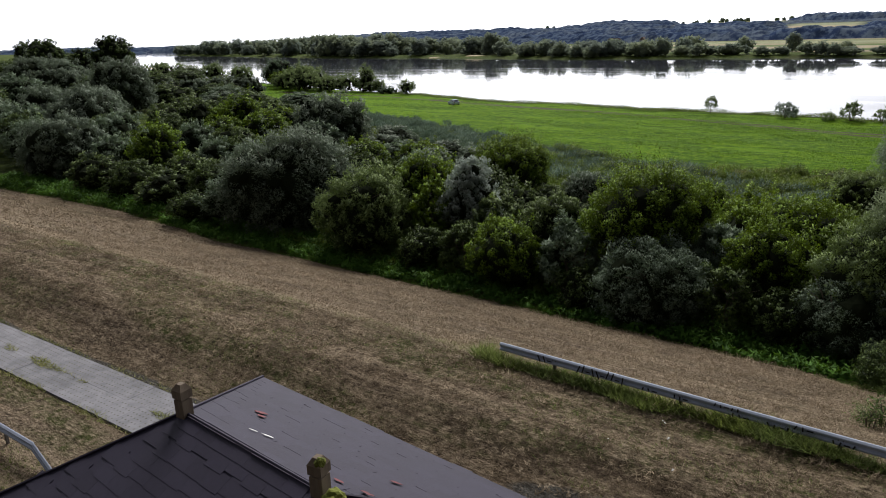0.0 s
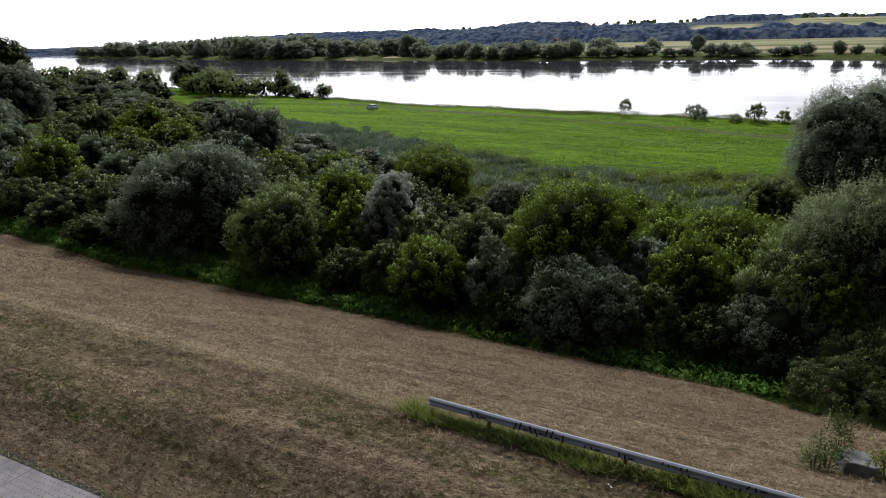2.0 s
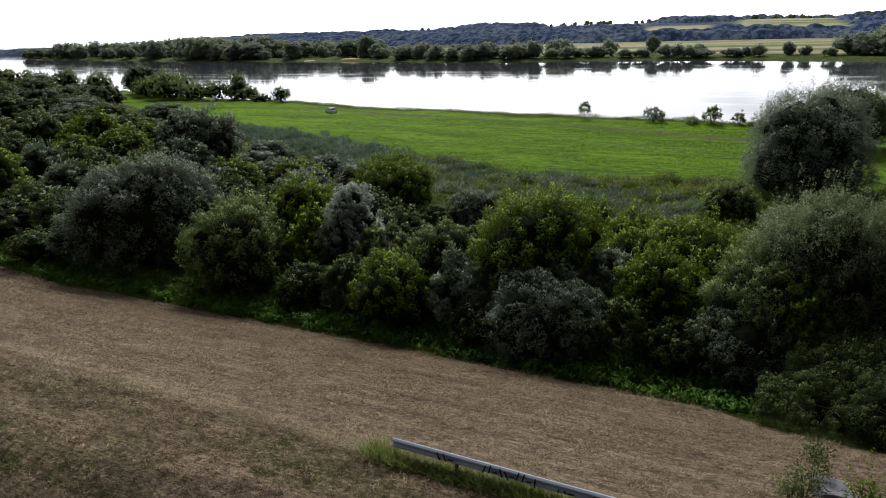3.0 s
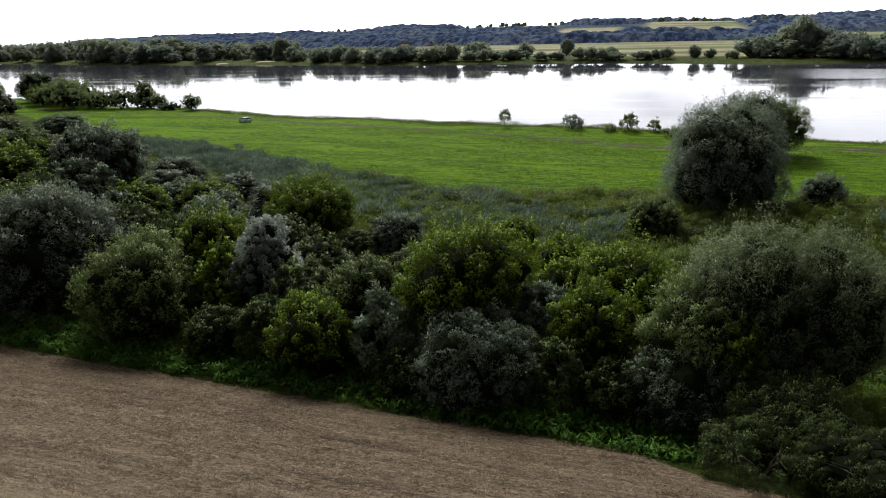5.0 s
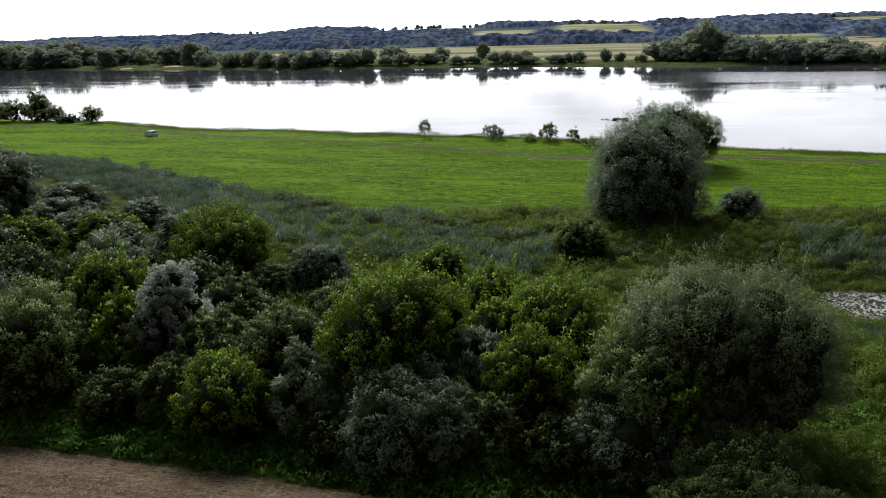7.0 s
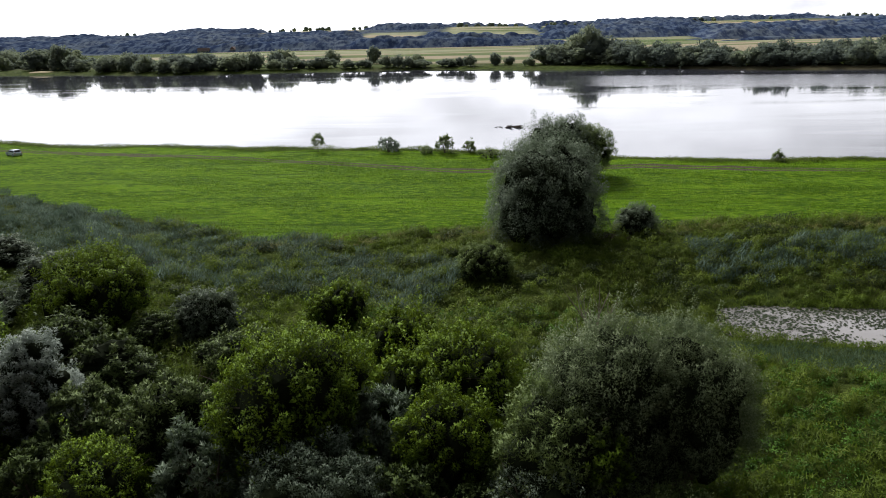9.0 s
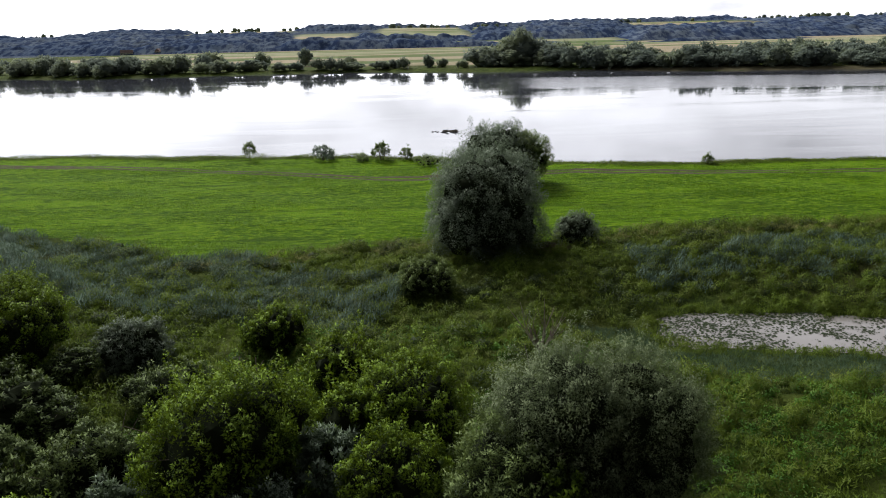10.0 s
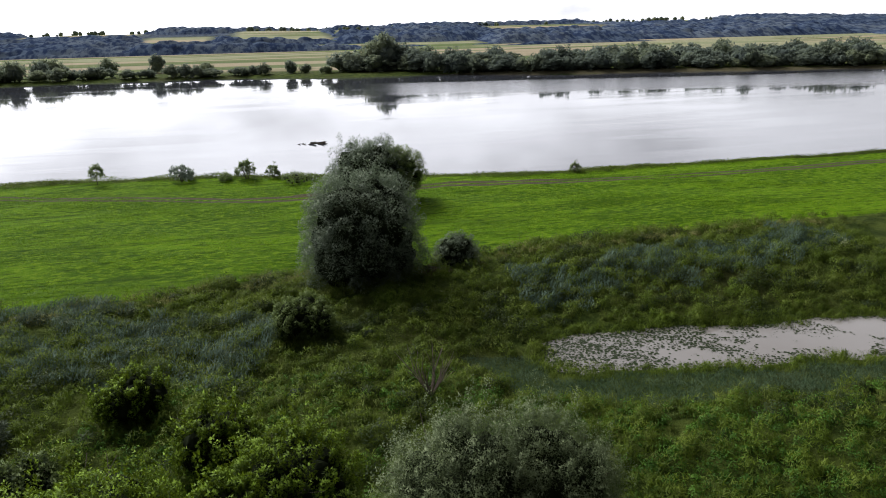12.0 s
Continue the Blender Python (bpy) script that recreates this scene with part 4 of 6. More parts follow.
def more(kind, x, y, r, h, turn=0):
    r *= 1.15
    r0, h0 = SIZE[kind]
    return again(ROUGH[kind], x, y, float(height(x, y)) - 0.05, turn, r / r0, h / h0)


for i, (kind, x, y, r, h) in enumerate((
        ("mixed", -130, 91, 4.4, 7.2), ("maple", -110, 92, 4.6, 8.0), ("maple", -92, 84, 4.2, 7.6), ("willow", -79.5, 64, 3.4, 5.8),
        ("maple", -102.5, 96, 4.2, 6.6), ("dark", -77.5, 75, 3.4, 6.0), ("silver", -74, 96, 3.6, 4.6), ("willow", -80, 84, 4.0, 6.0),
        ("maple", -60, 72, 3.2, 6.2), ("willow", -61.5, 82, 3.8, 4.4), ("dark", -52, 62, 3.6, 6.2), ("willow", -46, 66, 3.4, 5.8),
        ("silver", -50, 73, 3.2, 5.6), ("maple", -54, 77, 3.4, 5.4), ("silver", -47, 80, 3.4, 4.8), ("dark", -44, 61, 3.0, 5.8),
        ("dark", -35, 63, 3.0, 5.0), ("mixed", -31, 60, 2.6, 4.6), ("willow", -67, 60, 4.0, 6.4), ("maple", -70, 66, 3.6, 6.8),
        ("dark", -66, 53, 3.2, 5.0), ("mixed", -74, 55, 3.6, 5.6), ("willow", -93, 57, 3.8, 6.2), ("dark", -98, 62, 3.4, 5.6),
        ("willow", -118, 58, 4.8, 7.4), ("dark", -128, 62, 4.6, 7.6), ("willow", -138, 66, 5.6, 8.2), ("mixed", -122, 72, 4.2, 7.0),
        ("dark", -112, 78, 4.0, 6.8), ("mixed", -88, 74, 3.8, 6.4), ("maple", -96, 78, 3.8, 7.0), ("silver", -69, 88, 3.4, 4.4),
        ("silver", -60, 92, 3.2, 3.6), ("willow", -92, 100, 4.6, 6.0), ("dark", -112, 104, 5.0, 6.6), ("silver", -128, 112, 6.0, 5.6),
        ("mixed", -146, 108, 6.0, 7.0), ("dark", -142, 122, 6.0, 6.6), ("silver", -160, 130, 6.5, 6.0), ("willow", -172, 140, 7.0, 6.6),
        ("dark", -186, 150, 7.0, 6.4), ("mixed", -200, 140, 7.0, 7.0), ("dark", -206, 118, 8.0, 10.0), ("willow", -226, 106, 9.0, 11.0),
        ("willow", -182, 76, 8.0, 9.6), ("dark", -204, 84, 8.5, 10.5), ("willow", -176, 60, 7.0, 7.6), ("dark", -154, 58, 6.0, 7.0),
        ("willow", -230, 70, 10.0, 11.0), ("dark", -262, 92, 11.0, 12.0), ("dark", -250, 168, 9.0, 8.0), ("mixed", -236, 190, 8.0, 6.6),
        ("dark", -270, 196, 9.0, 8.0), ("dark", -290, 212, 9.0, 8.0), ("dark", -425, 205, 12, 14), ("willow", -455, 225, 12, 12), ("dark", -500, 250, 14, 14), ("dark", -560, 285, 15, 13), ("willow", -620, 320, 16, 13), ("dark", -700, 370, 18, 14), ("dark", -410, 175, 13, 15), ("willow", -470, 190, 14, 16), ("dark", -540, 220, 16, 16), ("willow", -320, 170, 11.0, 12.0), ("dark", -345, 160, 11.0, 13.0),
        ("willow", -150, 148, 6.0, 4.6), ("silver", -118, 128, 5.0, 3.6), ("silver", -104, 118, 4.0, 3.4), 
        ("dark", -31.5, 46.2, 2.0, 3.2), ("dark", -16.6, 44.4, 1.8, 2.8), ("dark", -3.6, 45.0, 2.0, 3.4),
        # The last seven dark bushes are added to darken ground that lies in shade.
        ("willow", -58, 49, 3.4, 5.4), ("dark", -62, 46.5, 2.4, 3.2), ("mixed", -71, 49.5, 3.2, 4.2), ("dark", -80, 51, 3.2, 4.4), ("mixed", -88, 51.5, 3.4, 5.0), ("dark", -39.2, 74.5, 2.6, 3.0), ("dark", -35.4, 64.5, 2.8, 3.2), ("dark", -31.2, 68.3, 2.2, 2.8), ("dark", -29.3, 60.0, 2.6, 3.4), ("dark", -28.4, 72.8, 2.0, 2.4), ("dark", -23.7, 64.0, 2.0, 2.6), ("dark", -31.9, 55.7, 2.4, 3.4))):
    more(kind, x, y, r, h, (i * 71) % 360)

# ---------------------------------------------------------------- low growth
def stuff(name, me, kind, label, category):
    me.materials.append(LEAF[kind])
    return tagged(link(name, me, None), label, category, kind="stuff")


def clumped(x, y, s, k, cut):
    return wob(x, y, s, k) + 0.5 * wob(x, y, s * 2.7, k + 1) > cut


toe_of = lambda x: np.interp(x, TOE_X, TOE_Y)
meadow_of = lambda x: np.interp(x, MEADOW_X, MEADOW_Y)


def mounds(name, seed, n, x0, x1, y0, y1, test, kind, r, tall, per, length, width, label, category, spiky=0.3):
    """Rank growth in separate low mounds, leaves facing outwards."""
    rng, p = scatter(seed, n, x0, x1, y0, y1, test)
    k = len(p)
    size = rng.uniform(0.55, 1.35, (k, 1)) ** 1.3
    d = ball(rng, k * per + 400, -0.05)[:k * per].reshape(k, per, 3)
    form = np.stack([np.full(k, r), np.full(k, r), tall * rng.uniform(0.5, 1.3, k)], 1) * size
    at = (p[:, None, :] + d * form[:, None, :] * rng.uniform(0.72, 1.05, (k, per, 1))).reshape(-1, 3)
    face = unit(d * np.array([1, 1, 0.9]) + np.array([0, 0, 0.25])).reshape(-1, 3)
    out = rng.normal(size=at.shape) * 0.8 + np.array([0, 0, spiky]) + face * 0.3
    along = unit(out - face * np.sum(out * face, 1)[:, None] * 0.5)
    side = unit(np.cross(along, face + rng.normal(size=at.shape) * 0.45))
    L, W = length * rng.uniform(0.6, 1.4, (len(at), 1)), width * rng.uniform(0.7, 1.3, (len(at), 1))
    v = np.stack([at - side * W * 0.5, at + side * W * 0.5, at + along * L], 1).reshape(-1, 3)
    me = polys(name, v, np.arange(len(v)).reshape(-1, 3), unit(face + rng.normal(size=face.shape) * 0.13))
    return stuff(name, me, kind, label, category)


pond_side = lambda x, y: y < 78.4 - 0.13 * (x - 21.8)        # the side towards the dyke
dry = lambda x, y: (pond_gap(x, y) > np.where(pond_side(x, y), 12.0 + 1.2 * wob(x, y, 0.5, 2), 5.2)) & (y < meadow_of(x) + 1.0)
mounds("nettles", 201, 4000, -110, 0.5, 40, 51, lambda x, y: (y > toe_of(x) + 0.3) & (y < toe_of(x) + 6.0) & clumped(x, y, 0.4, 3, -0.9), "nettle", 0.55, 0.6, 40, 0.26, 0.15, "dense green nettles along the foot of the mown slope", "weeds")
mounds("fen_herbs", 202, 3700, -48, 70, 45, 109, lambda x, y: dry(x, y) & clumped(x, y, 0.13, 2, -1.0), "herb", 0.95, 1.10, 120, 0.34, 0.075, "rank green herbs in mounds on wet rough ground", "weeds", 0.8)
mounds("fen_nettles", 212, 2100, -24, 46, 43, 78, lambda x, y: dry(x, y) & clumped(x, y, 0.21, 5, -0.55), "nettle", 0.62, 0.70, 66, 0.20, 0.09, "dense leafy green herbs on the wet ground behind the thicket", "weeds")
mounds("fen_brambles", 213, 2600, -40, 66, 50, 108, lambda x, y: dry(x, y) & clumped(x, y, 0.17, 9, 0.05), "sedge", 0.85, 0.95, 64, 0.26, 0.07, "olive brambles and rank grass in low heaps", "weeds")
mounds("fen_thicket", 214, 380, -45, 68, 56, 108, lambda x, y: dry(x, y) & clumped(x, y, 0.15, 4, -0.3), "mixed", 1.5, 1.15, 300, 0.24, 0.11, "large dark green mounds of rank growth on the wet ground", "weeds")
mounds("tussocks", 215, 1500, -32, 72, 92, 110, lambda x, y: (np.abs(y - meadow_of(x) + 2.2) < 2.4 + 1.2 * wob(x, y, 0.3)) & clumped(x, y, 0.35, 6, -0.25), "tuft", 0.75, 0.6, 60, 0.34, 0.05, "straw-coloured grass tussocks along the edge of the pasture", "grass", 1.0)
mounds("sedge", 203, 3000, -45, 75, 47, 111, lambda x, y: dry(x, y - 1.0) & clumped(x, y, 0.10, 7, 0.0), "sedge", 0.45, 0.45, 44, 0.6, 0.06, "olive and straw-coloured sedge tussocks on the wet ground", "sedge", 1.2)

reed_in = lambda x, y: (capsule(x, y, (-60, 104), (-30, 92)) < 9 + 2 * wob(x, y, 0.3)) | (capsule(x, y, (-32, 90), (-12, 84)) < 7 + 2 * wob(x, y, 0.4)) | (capsule(x, y, (-110, 132), (-60, 107)) < 7) | (capsule(x, y, (24, 93), (62, 97)) < 4.5 + 1.5 * wob(x, y, 0.4))
rng_r, p_r = scatter(204, 780000, -115, 66, 74, 142, lambda x, y: reed_in(x + 2.2 * wob(x, y, 1.1, 3), y + 2.2 * wob(y, x, 1.3, 7)) & (wob(x, y, 0.9, 4) > -0.5) & (y < meadow_of(x) + 1))
tall_r = 0.6 + 0.6 * hummock(p_r[:, 0] * 0.6, p_r[:, 1] * 0.6)
lean_r = np.stack([0.25 + 0.3 * wob(p_r[:, 0], p_r[:, 1], 0.25, 2), 0.2 * wob(p_r[:, 1], p_r[:, 0], 0.4, 5), np.ones(len(p_r))], 1) + rng_r.normal(size=p_r.shape) * np.array([0.5, 0.5, 0.2])
a_r = rng_r.uniform(0, 6.283, len(p_r))
s_r = np.stack([np.cos(a_r), np.sin(a_r), 0 * a_r], 1) * rng_r.uniform(0.025, 0.055, (len(p_r), 1))
p_r[:, 2] += tall_r * rng_r.uniform(0.0, 0.85, len(p_r))
v_r = np.stack([p_r - s_r, p_r + s_r, p_r + lean_r * (0.42 * tall_r * rng_r.uniform(0.5, 1.1, len(p_r)))[:, None]], 1).reshape(-1, 3)
f_r = unit(np.stack([-1.2 * (hummock(p_r[:, 0] * 0.6 + 0.2, p_r[:, 1] * 0.6) - hummock(p_r[:, 0] * 0.6 - 0.2, p_r[:, 1] * 0.6)), -1.2 * (hummock(p_r[:, 0] * 0.6, p_r[:, 1] * 0.6 + 0.2) - hummock(p_r[:, 0] * 0.6, p_r[:, 1] * 0.6 - 0.2)), np.full(len(p_r), 0.6)], 1) + rng_r.normal(size=p_r.shape) * 0.12)
stuff("reeds", polys("reeds", v_r, np.arange(len(v_r)).reshape(-1, 3), f_r), "reed", "blue-green reed bed beside the pasture", "reeds")

rng_s, p_s = scatter(205, 42000, 10, 66, 64, 88, lambda x, y: (pond_gap(x, y) > 3.5 + 0.5 * wob(x, y, 2.4, 6)) & (pond_gap(x, y) < 6.2))
stuff("pond_sedge", blades("pond_sedge", rng_s, p_s, 0.5 + 0.25 * wob(p_s[:, 0], p_s[:, 1], 1.1, 4), 0.05, 0.5), "herb", "upright green sedge round the pool", "sedge")

near_edge = lambda x, y: (pond_gap(x, y) > 3.4) & (pond_gap(x, y) < 11.6 + 1.4 * wob(x, y, 0.5, 2)) & pond_side(x, y)
rng_w, p_w = scatter(216, 170000, 8, 80, 58, 82, lambda x, y: near_edge(x, y) & (pond_gap(x, y) > 5.6 + 0.5 * wob(x, y, 0.8, 1)))
stuff("wet_sedge", blades("wet_sedge", rng_w, p_w, 0.34 + 0.1 * wob(p_w[:, 0], p_w[:, 1], 1.3, 5), 0.04, 0.7), "wet", "smooth low blue-green sedge in a band beside the pool", "sedge")
mounds("pond_tufts", 217, 1500, 12, 62, 64, 86, lambda x, y: (pond_gap(x, y) > np.where(pond_side(x, y) | (x < 23), 2.2, 3.7) + 1.1 * wob(x, y, 1.3, 4)) & (pond_gap(x, y) < 5.6) & (clumped(x, y, 0.9, 6, 0.0) | (pond_gap(x, y) > 4.0)), "herb", 0.42, 0.42, 46, 0.4, 0.04, "bright green grass tufts standing in the shallow edge of the pool", "grass", 1.4)

mounds("pale_flowers", 219, 40, 60.5, 66.5, 92.5, 99, lambda x, y: np.hypot((x - 63.5) / 2.4, (y - 95.8) / 2.8) < 1, "bloom", 0.55, 0.7, 70, 0.16, 0.12, "pale cream-green flowering herbs in a small stand", "flowers", 0.6)

rng_b, p_b = scatter(206, 170000, -160, 130, 150, 215, lambda x, y: np.abs(y - np.interp(x, NEAR_X, NEAR_Y) + 3.0) < 2.3 + 1.2 * wob(x, y, 0.4))
p_b = np.repeat(p_b, 4, 0) + rng_b.normal(size=(len(p_b) * 4, 3)) * np.array([0.35, 0.35, 0])
p_b[:, 2] += rng_b.uniform(0, 1, len(p_b)) * np.maximum(0.1, (0.45 + 0.75 * wob(p_b[:, 0], p_b[:, 1], 0.5, 3)) * np.interp(p_b[:, 0], [-60, -5, 8, 18], [0.8, 1.3, 0.9, 0.4]))
stuff("bank_grass", leaves("bank_grass", rng_b, p_b, rng_b.normal(size=p_b.shape) + np.array([0, 0, 0.3]), 0.34, 0.13), "herb", "tall rough grass along the river edge", "grass")

rng_t, p_t = scatter(207, 130000, -75, 90, 98, 165, lambda x, y: (y > meadow_of(x) - 1) & (y < np.interp(x, NEAR_X, NEAR_Y) - 4) & (clumped(x * 0.5, y, 0.5, 3, 0.05)))
stuff("pasture_grass", blades("pasture_grass", rng_t, p_t, 0.17, 0.10, 0.9), "turf", "bright green tufts standing in the grazed pasture", "grass")

# dry cuttings on the mown dyke
row_of = lambda x, y: np.sin(y * 6.6 + 1.1 * wob(x * 0.2, y, 0.5, 3)) + 0.9 * wob(x, y, 1.7, 2)
mounds("straw", 208, 17000, -48, 15, 15.2, 42, lambda x, y: (y < toe_of(x) - 0.1) & (row_of(x, y) > -0.55), "straw", 0.33, 0.11, 26, 0.17, 0.019, "dry mown grass lying in loose heaps and rows", "straw", 0.0)
mounds("far_straw", 218, 9000, -110, -48, 20, 45.5, lambda x, y: (y < toe_of(x) - 0.1) & (row_of(x, y) > -0.15), "straw", 0.30, 0.10, 6, 0.22, 0.06, "dry mown grass lying along the dyke", "straw", 0.0)
rng_g, p_g = scatter(209, 90000, -42, 12, 5, 22.5, lambda x, y: (np.abs(y - 13.4) > 1.25) & clumped(x * 0.5, y, 0.9, 8, -0.15))
stuff("crown_grass", blades("crown_grass", rng_g, p_g, 0.09, 0.018, 1.0), "sedge", "short green regrowth on top of the dyke", "grass")

rail_y = lambda x: 21.48 - 0.047 * (x + 9.7)
rng_u, p_u = scatter(210, 100000, -10.6, 16, 19.5, 23, lambda x, y: (np.abs(y - rail_y(x) + 0.22) < 0.30 + 0.2 * wob(x, y, 2.2)))
stuff("rail_grass", blades("rail_grass", rng_u, p_u, 0.38 + 0.16 * wob(p_u[:, 0], p_u[:, 1], 1.3, 3), 0.026, 0.75), "sedge", "long unmown grass left under the crash barrier", "grass")

# floating leaves on the pool
rng_p, p_p = scatter(211, 36000, 14, 62, 66, 86, lambda x, y: (pond_gap(x, y) < 5.4) & (0.8 * wob(x, y, 0.9, 2) + np.maximum(0, pond_gap(x, y) - 3.2) * 0.5 + 0.6 * wob(x, y, 2.9, 5) + (36 - x) * 0.05 + (np.abs(y - 75.5) - 1.5) * 0.16 > np.abs(np.sin(x * 73.1 + y * 41.7)) * 1.1 - 0.5))
a_p = rng_p.uniform(0, 6.28, len(p_p))
ring = np.stack([np.stack([np.cos(a_p + k * 1.047), np.sin(a_p + k * 1.047), np.zeros(len(a_p))], 1) for k in range(6)], 1) * (0.035 + 0.12 * rng_p.uniform(0, 1, (len(p_p), 1, 1)) ** 2)
p_p[:, 2] = POND_Z + 0.012 + rng_p.uniform(0, 0.03, len(p_p))
me_p = polys("pads", (p_p[:, None, :] + ring).reshape(-1, 3), np.arange(len(p_p) * 6).reshape(-1, 6))
me_p.materials.append(PAD)
tagged(link("lily_pads", me_p, None), "dark round leaves floating on the pool", "water plants", kind="stuff")


# ---------------------------------------------------------------- the far bank and the hills
FARBANK = "trees along the far river bank"


def hazed_far_foliage(name, dark, light, bright):
    """Leaves of the far bank: each tree of its own green, paled in the colour for haze, with light passing through the
    sprays.
    """
    m = Nodes(name)
    isl = m.put("ShaderNodeNewGeometry").outputs["Random Per Island"]
    obr = m.mix(0.5, m.put("ShaderNodeObjectInfo").outputs["Random"], m.ramp(m.noise(m.pos(), 0.05, 1), 0.40, 0.60))
    col = m.mix(m.ramp(obr, 0.25, 0.8), m.mix(isl, dark, light), m.mix(isl, light, bright))
    p = m.principled(col, 0.9, spec=0.03)
    tr = m.put("ShaderNodeBsdfTranslucent")
    m.l.new(col, tr.inputs["Color"])
    ms = m.put("ShaderNodeMixShader")
    ms.inputs["Fac"].default_value = 0.45
    m.l.new(p.outputs["BSDF"], ms.inputs[1])
    m.l.new(tr.outputs["BSDF"], ms.inputs[2])
    m.l.new(ms.outputs["Shader"], m.out.inputs["Surface"])
    return m.mat


# Paler than near leaves to paint haze; the core, still paler, lifts dark fronts.
HAZED_FAR_LEAF = hazed_far_foliage("hazed_far_foliage", (0.155, 0.192, 0.178), (0.215, 0.258, 0.195), (0.300, 0.342, 0.205))
HAZED_FAR_CORE = hazed_far_foliage("hazed_far_core", (0.185, 0.225, 0.200), (0.245, 0.288, 0.210), (0.340, 0.385, 0.215))


def hazed_hill_foliage():
    """Crowns of the distant woods, coloured with the blue of haze: dark stands, paler stands, and each crown's lit head
    painted by noise.
    """
    m = Nodes("hazed_hill_trees")
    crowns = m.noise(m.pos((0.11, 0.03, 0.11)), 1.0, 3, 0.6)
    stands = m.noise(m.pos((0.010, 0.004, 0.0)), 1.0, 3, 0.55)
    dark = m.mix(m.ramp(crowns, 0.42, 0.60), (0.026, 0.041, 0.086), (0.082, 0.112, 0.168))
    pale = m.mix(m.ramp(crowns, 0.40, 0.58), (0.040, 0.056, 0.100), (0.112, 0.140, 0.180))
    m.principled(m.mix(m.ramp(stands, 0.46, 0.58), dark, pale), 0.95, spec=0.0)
    return m.mat


HAZED_HILL_TREES = hazed_hill_foliage()


def far_crown(seed, r, h):
    """A distant crown, in the same make as the near ones but with few large sprays."""
    return crown_mesh(seed, "far", r, r, h, 0.0, 480, 2.0, (HAZED_FAR_LEAF, HAZED_FAR_CORE))


def far_trunk(h):
    bm = bmesh.new()
    tube(bm, (0, 0, -0.3), (0, 0, 0.45 * h), 0.30, 0.18, 5)
    tube(bm, (0, 0, 0.35 * h), (0.12 * h, 0.05 * h, 0.65 * h), 0.14, 0.05, 4)
    tube(bm, (0, 0, 0.30 * h), (-0.10 * h, -0.08 * h, 0.6 * h), 0.14, 0.05, 4)
    me = bpy.data.meshes.new("trunk")
    bm.to_mesh(me)
    bm.free()
    me.materials.append(BARK)
    return me


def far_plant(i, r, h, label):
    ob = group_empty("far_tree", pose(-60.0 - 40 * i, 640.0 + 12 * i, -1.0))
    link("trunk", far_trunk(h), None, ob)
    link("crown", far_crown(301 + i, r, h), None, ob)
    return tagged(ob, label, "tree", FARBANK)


FAR = [far_plant(0, 7.0, 9.0, "low rounded dark bush on the far bank"), far_plant(1, 6.5, 16.0, "tall dark tree on the far bank"),
       far_plant(2, 9.0, 13.0, "broad-crowned tree on the far bank"), far_plant(3, 7.5, 10.0, "pale green willow bush on the far bank")]
FSIZE = ((7.0, 9.0), (6.5, 16.0), (9.0, 13.0), (7.5, 10.0))
rnd = random.Random(12)


def far_tree(k, x, off, r, h):
    y = float(np.interp(x, FAR_X, FAR_Y)) + off
    r0, h0 = FSIZE[k]
    return again(FAR[k], x, y, float(height(x, y)) - 0.3, rnd.uniform(0, 360), 1.2 * r / r0, h / h0)


# row of round bushes before the fields
x = -172.0
while x < 40:
    far_tree(rnd.choice((0, 3)), x, rnd.uniform(9, 22), rnd.uniform(4.0, 8.5), rnd.uniform(6.0, 10.5))
    x += rnd.choice((8, 11, 14, 19))
# dense clump opposite the thicket
for i in range(34):
    far_tree(rnd.choice((0, 1, 2, 2)), rnd.uniform(-330, -172), rnd.uniform(8, 60), rnd.uniform(6, 9.5), rnd.uniform(9, 14.5))
# loose trees and the tall group beside the sand
for i in range(22):
    far_tree(rnd.choice((0, 1, 2, 3)), rnd.uniform(-560, -335), rnd.uniform(8, 90), rnd.uniform(5, 9), rnd.uniform(7, 14))
for i in range(7):
    far_tree(rnd.choice((1, 2)), rnd.uniform(-425, -385), rnd.uniform(30, 60), rnd.uniform(7, 10), rnd.uniform(18, 22.5))
# wooded headland
for i in range(105):
    x = rnd.uniform(-1335, -470)
    far_tree(rnd.choice((1, 2, 2)), x, 14 + 110 * rnd.random() ** 1.6, rnd.uniform(9, 14), rnd.uniform(15, 26) * (0.75 if x < -1150 else 1.0))
# grove with the one tall tree, then willow scrub downstream
for i in range(12):
    far_tree(rnd.choice((1, 2)), rnd.uniform(42, 108), rnd.uniform(14, 60), rnd.uniform(7, 11), rnd.uniform(11, 16))
for k, x, off, r, h in ((2, 76, 42, 14, 26.5), (2, 66, 40, 11, 21), (1, 90, 44, 10, 20)):
    far_tree(k, x, off, r, h)


